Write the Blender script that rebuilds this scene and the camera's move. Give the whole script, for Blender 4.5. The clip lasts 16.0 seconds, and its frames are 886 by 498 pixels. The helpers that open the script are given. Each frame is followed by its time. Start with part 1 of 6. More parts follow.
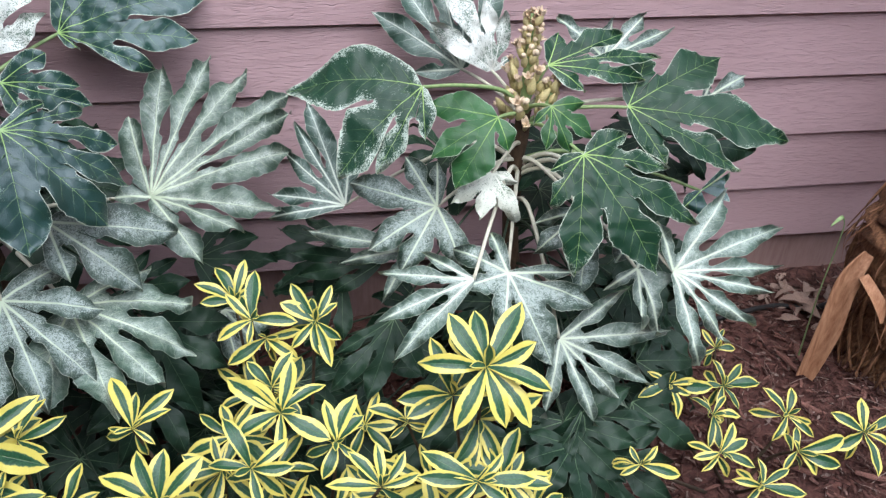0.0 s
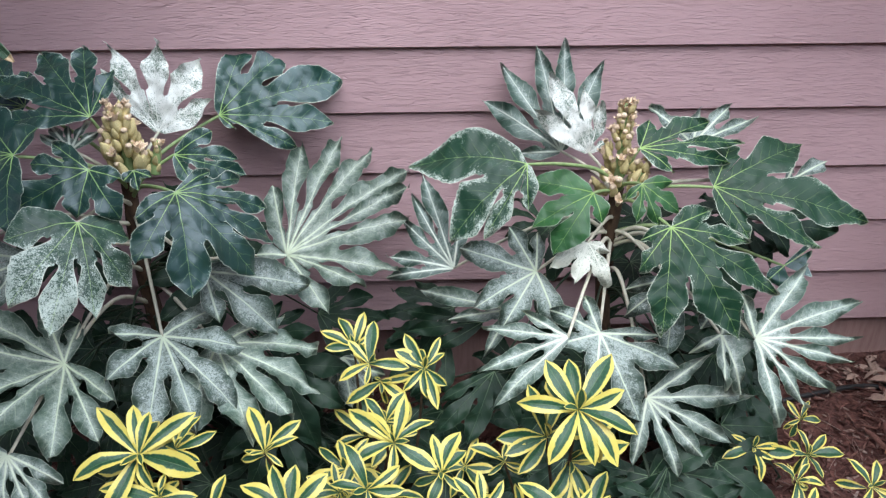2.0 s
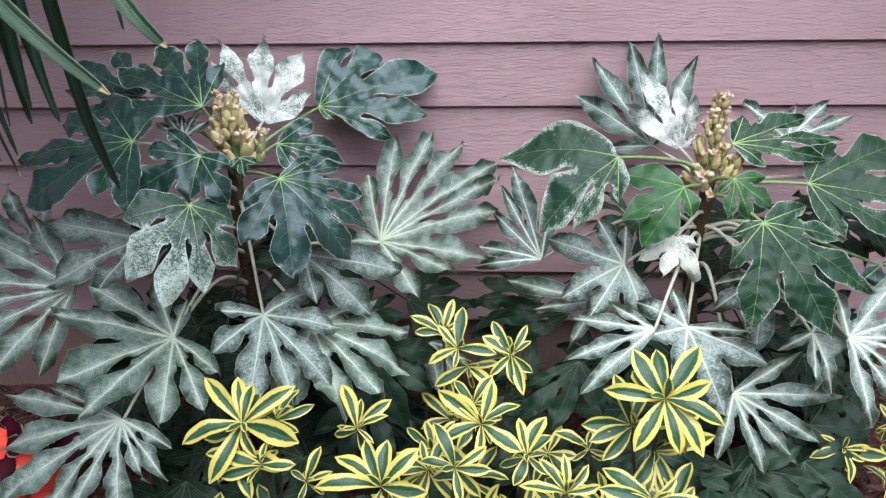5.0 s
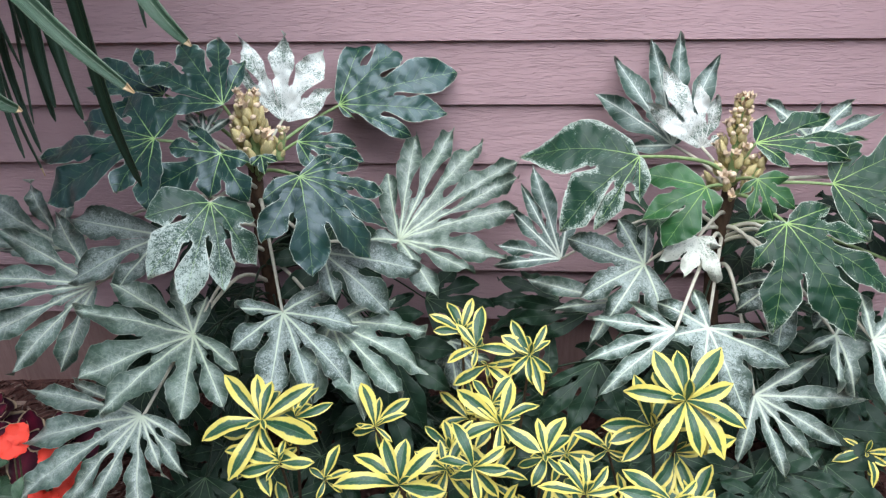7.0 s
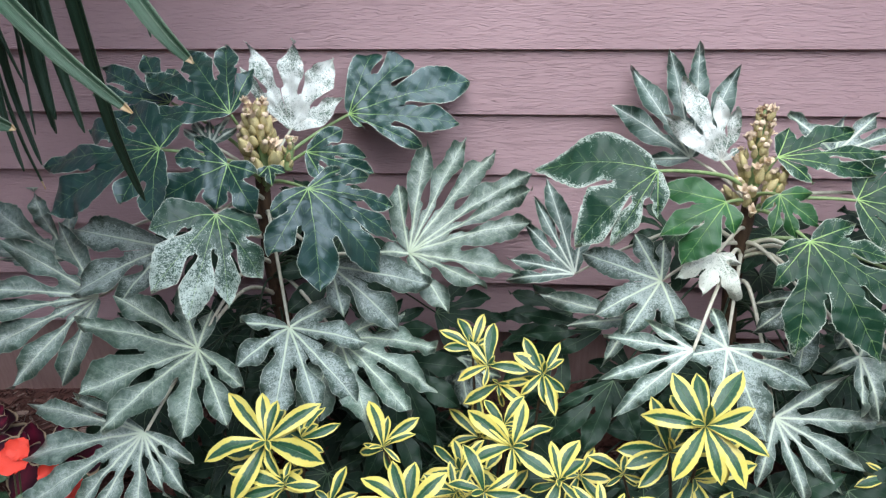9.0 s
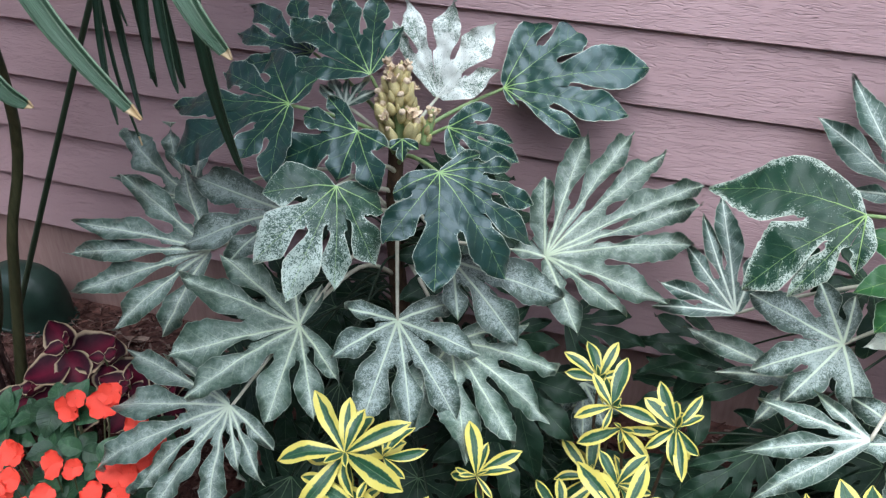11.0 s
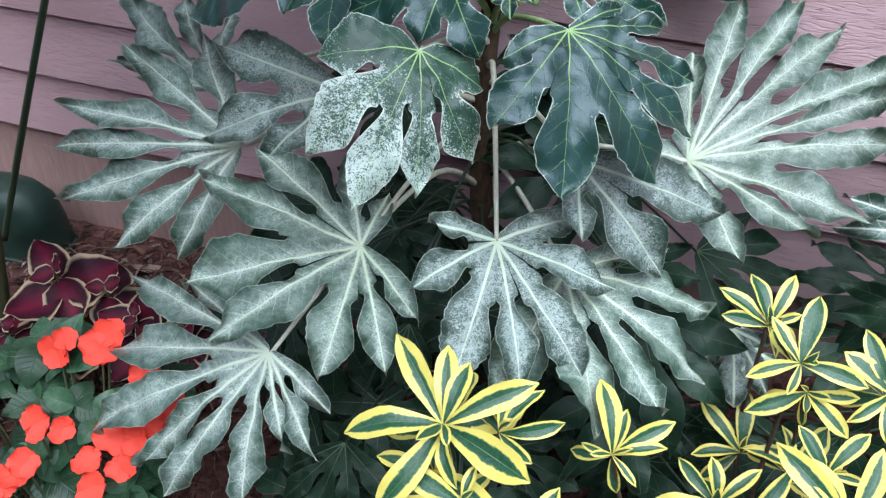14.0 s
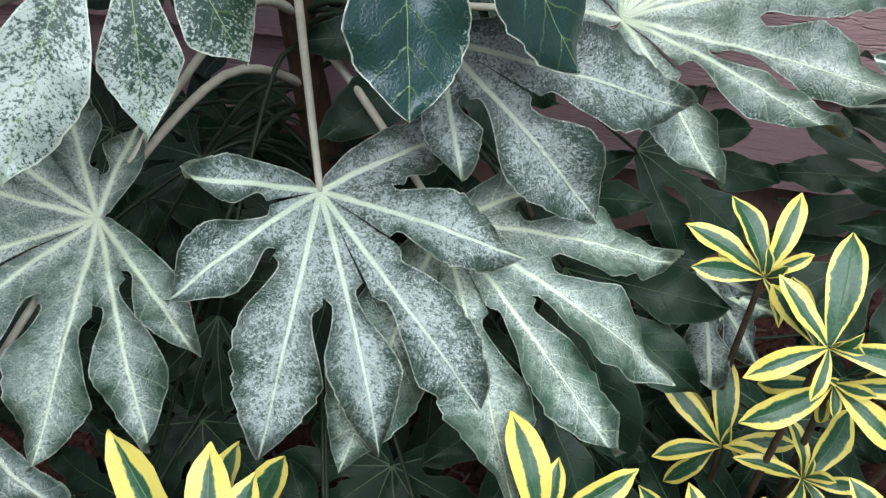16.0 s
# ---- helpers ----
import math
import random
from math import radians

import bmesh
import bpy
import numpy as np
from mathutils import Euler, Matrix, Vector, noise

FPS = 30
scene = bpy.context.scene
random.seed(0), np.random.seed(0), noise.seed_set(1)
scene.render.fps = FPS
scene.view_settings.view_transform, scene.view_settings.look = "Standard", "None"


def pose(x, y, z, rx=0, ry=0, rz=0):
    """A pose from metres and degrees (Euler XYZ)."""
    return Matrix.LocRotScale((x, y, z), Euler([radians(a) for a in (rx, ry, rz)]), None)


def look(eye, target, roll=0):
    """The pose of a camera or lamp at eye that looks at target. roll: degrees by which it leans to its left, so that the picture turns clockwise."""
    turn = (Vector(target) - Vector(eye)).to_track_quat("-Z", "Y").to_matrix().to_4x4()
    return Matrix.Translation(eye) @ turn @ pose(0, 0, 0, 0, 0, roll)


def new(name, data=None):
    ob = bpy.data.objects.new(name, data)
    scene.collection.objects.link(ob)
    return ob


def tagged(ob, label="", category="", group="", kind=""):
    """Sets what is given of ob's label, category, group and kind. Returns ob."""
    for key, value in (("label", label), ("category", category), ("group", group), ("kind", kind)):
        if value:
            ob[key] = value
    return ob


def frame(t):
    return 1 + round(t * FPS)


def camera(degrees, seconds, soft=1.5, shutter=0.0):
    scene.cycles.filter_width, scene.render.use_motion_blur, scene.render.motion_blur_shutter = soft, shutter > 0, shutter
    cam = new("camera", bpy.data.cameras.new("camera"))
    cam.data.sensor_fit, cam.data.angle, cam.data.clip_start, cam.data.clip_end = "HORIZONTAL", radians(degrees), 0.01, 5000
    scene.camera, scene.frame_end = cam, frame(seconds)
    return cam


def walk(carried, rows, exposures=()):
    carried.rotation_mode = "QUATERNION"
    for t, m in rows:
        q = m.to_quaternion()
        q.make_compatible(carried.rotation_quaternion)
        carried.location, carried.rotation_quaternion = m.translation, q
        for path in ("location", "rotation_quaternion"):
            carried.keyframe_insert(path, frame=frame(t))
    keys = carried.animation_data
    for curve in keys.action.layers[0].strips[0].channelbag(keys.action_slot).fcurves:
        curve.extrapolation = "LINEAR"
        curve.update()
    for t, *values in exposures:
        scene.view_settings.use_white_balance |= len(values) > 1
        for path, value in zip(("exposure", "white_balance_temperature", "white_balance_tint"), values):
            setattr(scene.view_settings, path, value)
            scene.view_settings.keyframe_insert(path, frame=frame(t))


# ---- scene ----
cam = camera(56.9, 16.0, 1.3)
PATH = [
    (0, (0.077, -1.646, 1.333), (0.385, -0.031, 0.193), 2.3),
    (0.5, (0.03, -1.72, 1.356), (0.291, -0.039, 0.304), 1.6),
    (1, (0.025, -1.761, 1.369), (0.222, -0.047, 0.357), 1.1),
    (1.5, (0.03, -1.797, 1.378), (0.175, -0.06, 0.398), 0.6),
    (2, (0.032, -1.821, 1.384), (0.129, -0.07, 0.423), 0.3),
    (2.5, (0.036, -1.83, 1.388), (0.088, -0.074, 0.432), -0.1),
    (3, (0.034, -1.832, 1.385), (0.07, -0.074, 0.431), -0.2),
    (3.5, (0.026, -1.846, 1.378), (0.033, -0.084, 0.432), -0.1),
    (4, (0.009, -1.865, 1.39), (-0.027, -0.108, 0.436), -0.4),
    (6.5, (0.005, -1.87, 1.385), (-0.119, -0.123, 0.42), -1.6),
    (7, (0.002, -1.865, 1.388), (-0.132, -0.119, 0.422), -1.5),
    (7.5, (0.008, -1.865, 1.386), (-0.137, -0.115, 0.428), -1.7),
    (8, (0.006, -1.863, 1.386), (-0.135, -0.108, 0.437), -1.6),
    (8.2, (-0.001, -1.86, 1.388), (-0.134, -0.105, 0.436), -1.6),
    (10.3, (-0.011, -1.676, 1.386), (-0.345, 0.022, 0.384), -0.1),
    (10.5, (-0.009, -1.652, 1.39), (-0.393, 0.023, 0.367), 0.1),
    (11, (-0.007, -1.59, 1.368), (-0.517, 0.024, 0.303), 1.5),
    (11.5, (-0.027, -1.521, 1.326), (-0.631, 0.037, 0.226), 2.1),
    (12, (-0.076, -1.481, 1.265), (-0.734, 0.021, 0.12), 2.3),
    (12.5, (-0.141, -1.421, 1.193), (-0.774, 0.063, 0.01), 1.6),
    (13, (-0.161, -1.406, 1.187), (-0.773, 0.126, 0.057), 1.2),
    (13.5, (-0.18, -1.388, 1.166), (-0.765, 0.163, 0.047), 1.8),
    (14, (-0.224, -1.354, 1.106), (-0.729, 0.179, -0.075), 2.0),
    (14.5, (-0.226, -1.261, 1.064), (-0.587, 0.27, -0.171), 1.5),
    (15, (-0.221, -1.139, 1.011), (-0.512, 0.346, -0.297), 1.3),
    (15.5, (-0.232, -1.048, 0.961), (-0.5, 0.39, -0.402), 1.2),
    (16, (-0.249, -0.956, 0.906), (-0.507, 0.422, -0.519), 0.9),
]
EXPOSURES = ((0.0, 0.62, 5850, 11), (1.0, 0.54, 5850, 11), (3.5, 0.57, 5850, 11), (7.0, 0.65, 5830, 10), (11.0, 0.57, 5680, 7), (12.0, 0.83, 5570, 7), (12.5, 0.92, 5520, 7), (13.5, 0.90, 5520, 7), (14.5, 0.93, 5600, 8), (15.2, 0.84, 5750, 8), (16.0, 0.72, 5900, 9))
walk(cam, [(t, look(eye, target, roll)) for t, eye, target, roll in PATH], EXPOSURES)

# ---- world and light ----
world = bpy.data.worlds.new("overcast_sky")
scene.world = world
world.use_nodes = True
wn, wl = world.node_tree.nodes, world.node_tree.links
sky = wn.new("ShaderNodeTexSky")
sky.sky_type, sky.sun_disc = "NISHITA", False
sky.sun_elevation, sky.sun_rotation = radians(61), radians(207)
sky.air_density, sky.dust_density = 1.0, 3.0
soften = wn.new("ShaderNodeHueSaturation")
soften.inputs["Saturation"].default_value = 0.85
wl.new(sky.outputs[0], soften.inputs["Color"])
wl.new(soften.outputs[0], wn["Background"].inputs[0])
wn["Background"].inputs[1].default_value = 0.14
sun_data = bpy.data.lights.new("sun", "SUN")
sun_data.energy, sun_data.angle, sun_data.color = 3.3, radians(68), (1.0, 0.985, 0.96)
sun = new("sun", sun_data)
sun.matrix_world = look((0.8, -1.55, 3.2), (0, 0, 0))


# ---- materials ----
def material(name, rough=0.6, metal=0.0, spec=0.5):
    m = bpy.data.materials.new(name)
    m.use_nodes = True
    b = m.node_tree.nodes["Principled BSDF"]
    b.inputs["Roughness"].default_value, b.inputs["Metallic"].default_value = rough, metal
    b.inputs["Specular IOR Level"].default_value = spec
    return m, m.node_tree.nodes, m.node_tree.links, b


def tex(nodes, links, kind, vector=None, **values):
    n = nodes.new(kind)
    for key, value in values.items():
        n.inputs[key].default_value = value
    if vector is not None:
        links.new(vector, n.inputs["Vector"])
    return n


def ramp(nodes, links, fac, *stops):
    n = nodes.new("ShaderNodeValToRGB")
    while len(n.color_ramp.elements) < len(stops):
        n.color_ramp.elements.new(0.5)
    for e, (at, c) in zip(n.color_ramp.elements, stops):
        e.position, e.color = at, (*c, 1) if len(c) == 3 else c
    links.new(fac, n.inputs[0])
    return n.outputs[0]


def grey(v):
    return (v, v, v)


def mix(nodes, links, fac, a, b, how="MIX"):
    n = nodes.new("ShaderNodeMix")
    n.data_type, n.blend_type = "RGBA", how
    for value, sock in ((fac, n.inputs[0]), (a, n.inputs[6]), (b, n.inputs[7])):
        if isinstance(value, bpy.types.NodeSocket):
            links.new(value, sock)
        else:
            sock.default_value = value if isinstance(value, (int, float)) else (*value, 1)
    return n.outputs[2]


def calc(nodes, links, how, a, b=0.0, c=0.0, clamp=False):
    n = nodes.new("ShaderNodeMath")
    n.operation, n.use_clamp = how, clamp
    for value, sock in zip((a, b, c), n.inputs):
        if isinstance(value, bpy.types.NodeSocket):
            links.new(value, sock)
        else:
            sock.default_value = value
    return n.outputs[0]


def bumped(nodes, links, bsdf, height, strength, distance=0.002):
    n = nodes.new("ShaderNodeBump")
    n.inputs["Strength"].default_value, n.inputs["Distance"].default_value = strength, distance
    links.new(height, n.inputs["Height"])
    links.new(n.outputs[0], bsdf.inputs["Normal"])


def shifted(nodes, links, stretch=(1, 1, 1)):
    """Object coordinates, moved by a random step for each object."""
    tc, oi, mp = nodes.new("ShaderNodeTexCoord"), nodes.new("ShaderNodeObjectInfo"), nodes.new("ShaderNodeMapping")
    mp.inputs["Scale"].default_value = stretch
    links.new(tc.outputs["Object"], mp.inputs["Vector"])
    links.new(calc(nodes, links, "MULTIPLY", oi.outputs["Random"], 37.0), mp.inputs["Location"])
    return mp.outputs[0], oi.outputs["Random"]


def leaf_material(name, deep, mid, pale, vein, speck, patchy, frosting, veil, rough, rim, thick=0.0017, slope=0.0, margin=0.0, cell=0.9, net=0.16, branch=0.5, dotty=0.92, sheen=0.8, least=0.485, ribbed=0.0, pucker=0.8, wax=(1.0, 1.0, 1.0)):
    """A lobed leaf: deep and mid greens, pale specks that gather along the ribs, crisp ribs, a thin pale rim."""
    m, n, l, b = material(name, rough, 0.0, sheen)
    b.inputs["Specular Tint"].default_value = (*wax, 1)
    co, rnd = shifted(n, l)
    rib, edge = n.new("ShaderNodeUVMap"), n.new("ShaderNodeUVMap")
    rib.uv_map, edge.uv_map = "rib", "edge"
    r, e = n.new("ShaderNodeSeparateXYZ"), n.new("ShaderNodeSeparateXYZ")
    l.new(rib.outputs[0], r.inputs[0])
    l.new(edge.outputs[0], e.inputs[0])
    across, along = calc(n, l, "ABSOLUTE", r.outputs[0]), r.outputs[1]
    big = tex(n, l, "ShaderNodeTexNoise", co, Scale=16.0, Detail=3.0).outputs[0]
    fine = tex(n, l, "ShaderNodeTexNoise", co, Scale=470.0, Detail=3.0, Roughness=0.7).outputs[0]
    blot = tex(n, l, "ShaderNodeTexNoise", co, Scale=120.0, Detail=4.0, Roughness=0.65).outputs[0]
    # specks drawn out along the side veins
    drift = calc(n, l, "SUBTRACT", along, calc(n, l, "MULTIPLY", across, 0.85))
    grid = n.new("ShaderNodeCombineXYZ")
    l.new(drift, grid.inputs[0])
    l.new(calc(n, l, "MULTIPLY", r.outputs[0], 0.62), grid.inputs[1])
    l.new(calc(n, l, "MULTIPLY", rnd, 9.0), grid.inputs[2])
    fleck = tex(n, l, "ShaderNodeTexNoise", grid.outputs[0], Scale=470.0, Detail=3.0, Roughness=0.65).outputs[0]
    # side veins leave the rib at a slant and thin out towards the edge
    wob = calc(n, l, "MULTIPLY_ADD", blot, 0.010, along)
    slant = calc(n, l, "SUBTRACT", wob, calc(n, l, "MULTIPLY", across, 0.95))
    saw = calc(n, l, "PINGPONG", slant, 0.0115)
    side = calc(n, l, "SUBTRACT", 1.25, calc(n, l, "DIVIDE", saw, 0.0009), clamp=True)
    side = calc(n, l, "MULTIPLY", side, calc(n, l, "SUBTRACT", 1.0, calc(n, l, "DIVIDE", across, 0.034), clamp=True))
    # main rib, crisp, thinner towards the tip
    width = calc(n, l, "MULTIPLY_ADD", along, -0.0085, thick)
    width = calc(n, l, "MAXIMUM", width, thick * 0.30)
    main = calc(n, l, "MULTIPLY", calc(n, l, "SUBTRACT", 1.25 + 0.35 * veil, calc(n, l, "DIVIDE", across, width)), 2.2 - 1.5 * veil, clamp=True)
    main = calc(n, l, "MULTIPLY", main, calc(n, l, "MAXIMUM", calc(n, l, "MULTIPLY_ADD", along, -2.0, 1.0), 0.5))
    green = mix(n, l, ramp(n, l, big, (0.3, grey(0)), (0.7, grey(1))), deep, mid)
    cells = tex(n, l, "ShaderNodeTexVoronoi", co, Scale=360.0)
    cells.feature = "DISTANCE_TO_EDGE"
    green = mix(n, l, calc(n, l, "MULTIPLY", ramp(n, l, cells.outputs[0], (0.0, grey(1)), (0.14, grey(0))), net), green, pale)
    # frosting: a band along the rib, broken up by the specks
    stray = tex(n, l, "ShaderNodeTexNoise", co, Scale=30.0, Detail=2.0).outputs[0]
    aside = calc(n, l, "ABSOLUTE", calc(n, l, "ADD", r.outputs[0], calc(n, l, "MULTIPLY_ADD", stray, 0.026, -0.013)))
    band = calc(n, l, "SUBTRACT", 1.0, calc(n, l, "DIVIDE", aside, 0.0125), clamp=True)
    torn = ramp(n, l, fine, (0.40, grey(0.1)), (0.56, grey(1)))
    frost = calc(n, l, "MULTIPLY", calc(n, l, "MULTIPLY", calc(n, l, "POWER", band, 1.3), veil), torn)
    cloud = ramp(n, l, blot, (0.38, grey(0)), (0.62, grey(1)))
    frost = calc(n, l, "ADD", frost, calc(n, l, "MULTIPLY", cloud, frosting), clamp=True)
    cover = calc(n, l, "MULTIPLY_ADD", calc(n, l, "SUBTRACT", big, 0.5), patchy * 2.0, speck)
    if ribbed:
        cover = calc(n, l, "MULTIPLY_ADD", calc(n, l, "SUBTRACT", 0.45, calc(n, l, "DIVIDE", across, 0.03)), ribbed, cover)
    if margin:
        near = calc(n, l, "SUBTRACT", 1.0, calc(n, l, "DIVIDE", e.outputs[0], 0.016), clamp=True)
        cover = calc(n, l, "MULTIPLY_ADD", near, margin, cover)
    if slope:
        place, where = n.new("ShaderNodeTexCoord"), n.new("ShaderNodeSeparateXYZ")
        l.new(place.outputs["Object"], where.inputs[0])
        cover = calc(n, l, "MULTIPLY_ADD", where.outputs[1], -slope, cover)
    grain = calc(n, l, "ADD", calc(n, l, "MULTIPLY_ADD", blot, 0.28, calc(n, l, "MULTIPLY", fleck, 0.28)), calc(n, l, "MULTIPLY", fine, 0.51))
    lo = calc(n, l, "MAXIMUM", calc(n, l, "MULTIPLY_ADD", cover, -0.26, 0.68), least)
    dots = calc(n, l, "MULTIPLY", calc(n, l, "SUBTRACT", grain, lo), 12.0, clamp=True)
    frost = calc(n, l, "MAXIMUM", frost, calc(n, l, "MULTIPLY", dots, dotty))
    if veil:
        # the green deepens towards the sides of each lobe
        ragged = calc(n, l, "MULTIPLY_ADD", blot, 0.008, e.outputs[0])
        inner = calc(n, l, "DIVIDE", calc(n, l, "SUBTRACT", ragged, 0.0055), 0.012, clamp=True)
        frost = calc(n, l, "MULTIPLY", frost, calc(n, l, "MULTIPLY_ADD", inner, 0.65, 0.35))
        green = mix(n, l, inner, deep, green)
    body = mix(n, l, frost, green, pale)
    body = mix(n, l, calc(n, l, "MULTIPLY", side, branch), body, vein)
    body = mix(n, l, main, body, vein)
    border = calc(n, l, "SUBTRACT", 1.6, calc(n, l, "DIVIDE", e.outputs[0], 0.0009), clamp=True)
    border = calc(n, l, "MULTIPLY", border, ramp(n, l, blot, (0.34, grey(0.35)), (0.56, grey(1))))
    body = mix(n, l, calc(n, l, "MULTIPLY", border, rim), body, (0.60, 0.65, 0.52))
    tone = n.new("ShaderNodeHueSaturation")
    l.new(calc(n, l, "MULTIPLY_ADD", rnd, 0.3, 0.85), tone.inputs["Value"])
    l.new(body, tone.inputs["Color"])
    l.new(tone.outputs[0], b.inputs["Base Color"])
    high = calc(n, l, "MULTIPLY_ADD", calc(n, l, "MAXIMUM", main, calc(n, l, "MULTIPLY", side, 0.4)), -0.8, calc(n, l, "MULTIPLY", cells.outputs[0], cell))
    high = calc(n, l, "ADD", high, calc(n, l, "MULTIPLY", tex(n, l, "ShaderNodeTexNoise", co, Scale=60.0, Detail=3.0).outputs[0], 0.8))
    high = calc(n, l, "MULTIPLY_ADD", tex(n, l, "ShaderNodeTexNoise", co, Scale=34.0, Detail=1.0).outputs[0], pucker, high)
    bumped(n, l, b, high, 0.6, 0.002)
    return m


LEAF = {
    "green": leaf_material("dark_glossy_leaf", (0.006, 0.030, 0.022), (0.013, 0.049, 0.036), (0.36, 0.46, 0.38), (0.30, 0.46, 0.15), -0.05, 0.5, 0.0, 0.0, 0.33, 0.9, 0.0011, 0.0, 0.50, 0.3, 0.03, 0.30, sheen=0.62, pucker=2.2, wax=(0.84, 0.93, 1.0)),
    "marbled": leaf_material("marbled_leaf", (0.007, 0.034, 0.017), (0.016, 0.058, 0.030), (0.44, 0.52, 0.44), (0.29, 0.44, 0.14), 0.26, 0.9, 0.0, 0.0, 0.40, 0.95, 0.0011, 0.0, 0.70, 0.3, 0.02, 0.30, sheen=0.28, pucker=1.4),
    "mid": leaf_material("green_lobed_leaf", (0.006, 0.031, 0.014), (0.014, 0.054, 0.025), (0.40, 0.48, 0.38), (0.30, 0.45, 0.14), -0.02, 0.6, 0.0, 0.0, 0.40, 0.95, 0.0012, 0.0, 0.55, 0.3, 0.02, 0.34, sheen=0.28, pucker=2.0),
    "bright": leaf_material("fresh_green_leaf", (0.013, 0.064, 0.016), (0.030, 0.110, 0.030), (0.30, 0.42, 0.26), (0.24, 0.38, 0.10), -0.1, 0.4, 0.0, 0.0, 0.42, 0.6, 0.0010, 0.0, 0.2, 0.3, 0.04, 0.26, sheen=0.35, pucker=1.0),
    "frost": leaf_material("frosted_leaf", (0.009, 0.038, 0.021), (0.020, 0.066, 0.037), (0.44, 0.52, 0.45), (0.32, 0.47, 0.18), 0.18, 0.45, 0.0, 0.0, 0.42, 0.95, 0.0011, 3.6, 0.30, 0.3, 0.03, 0.25, least=0.462, sheen=0.5, pucker=1.0),
    "silver": leaf_material("silver_green_leaf", (0.015, 0.050, 0.027), (0.070, 0.128, 0.084), (0.47, 0.54, 0.46), (0.58, 0.67, 0.47), 0.42, 1.0, 0.18, 0.85, 0.44, 0.35, 0.0022, 0.0, -0.25, net=0.16, branch=0.38, dotty=0.50, ribbed=0.8, pucker=1.2),
    "veined": leaf_material("pale_ribbed_leaf", (0.012, 0.046, 0.029), (0.030, 0.076, 0.050), (0.38, 0.45, 0.41), (0.66, 0.73, 0.62), 0.26, 0.5, 0.06, 0.75, 0.42, 0.5, 0.0021, 0.0, -0.15, net=0.12, branch=0.38, dotty=0.65, ribbed=0.8, pucker=1.2),
    "speckled": leaf_material("speckled_leaf", (0.010, 0.036, 0.019), (0.042, 0.086, 0.056), (0.39, 0.46, 0.42), (0.56, 0.65, 0.48), 0.76, 0.4, 0.08, 0.55, 0.42, 0.45, 0.0022, 0.0, -0.22, net=0.12, branch=0.28, dotty=0.74, least=0.45, ribbed=0.25, pucker=1.2),
    "white": leaf_material("cream_variegated_leaf", (0.03, 0.09, 0.045), (0.09, 0.17, 0.10), (0.74, 0.77, 0.72), (0.78, 0.81, 0.74), 0.86, 0.8, 0.0, 0.0, 0.46, 0.4, 0.0011, least=0.405),
    # copy of the green leaf, darkened for the shade under the upper leaves
    "dark": leaf_material("shade_toned_leaf", (0.008, 0.024, 0.013), (0.017, 0.042, 0.022), (0.12, 0.18, 0.12), (0.11, 0.17, 0.09), 0.0, 0.3, 0.0, 0.0, 0.46, 0.07, 0.0009, 0.0, 0.1, 0.3, 0.03, 0.2, sheen=0.25),
}
LEAF["cream"] = leaf_material("cream_white_leaf", (0.10, 0.17, 0.09), (0.22, 0.28, 0.17), (0.76, 0.79, 0.68), (0.78, 0.81, 0.70), 1.0, 0.5, 0.0, 0.0, 0.5, 0.4, 0.0013, least=0.36)
LEAF["slim"] = LEAF["pale"] = leaf_material("pale_silver_leaf", (0.021, 0.060, 0.036), (0.084, 0.145, 0.104), (0.51, 0.58, 0.52), (0.60, 0.68, 0.51), 0.48, 0.9, 0.20, 0.85, 0.44, 0.35, 0.0022, 0.0, -0.2, net=0.14, branch=0.36, dotty=0.50, ribbed=0.7, pucker=1.2)


def plain(name, low, high, scale, rough, strength=0.3, stretch=(1, 1, 1), distance=0.002, detail=5.0, spec=0.4):
    m, n, l, b = material(name, rough, 0.0, spec)
    co, rnd = shifted(n, l, stretch)
    a = tex(n, l, "ShaderNodeTexNoise", co, Scale=scale, Detail=detail, Roughness=0.65).outputs[0]
    c = tex(n, l, "ShaderNodeTexNoise", co, Scale=scale * 0.12, Detail=3.0).outputs[0]
    col = mix(n, l, ramp(n, l, a, (0.3, grey(0)), (0.7, grey(1))), low, high)
    tone = n.new("ShaderNodeHueSaturation")
    l.new(calc(n, l, "ADD", calc(n, l, "MULTIPLY", c, 0.5), calc(n, l, "MULTIPLY_ADD", rnd, 0.3, 0.6)), tone.inputs["Value"])
    l.new(col, tone.inputs["Color"])
    l.new(tone.outputs[0], b.inputs["Base Color"])
    bumped(n, l, b, a, strength, distance)
    return m


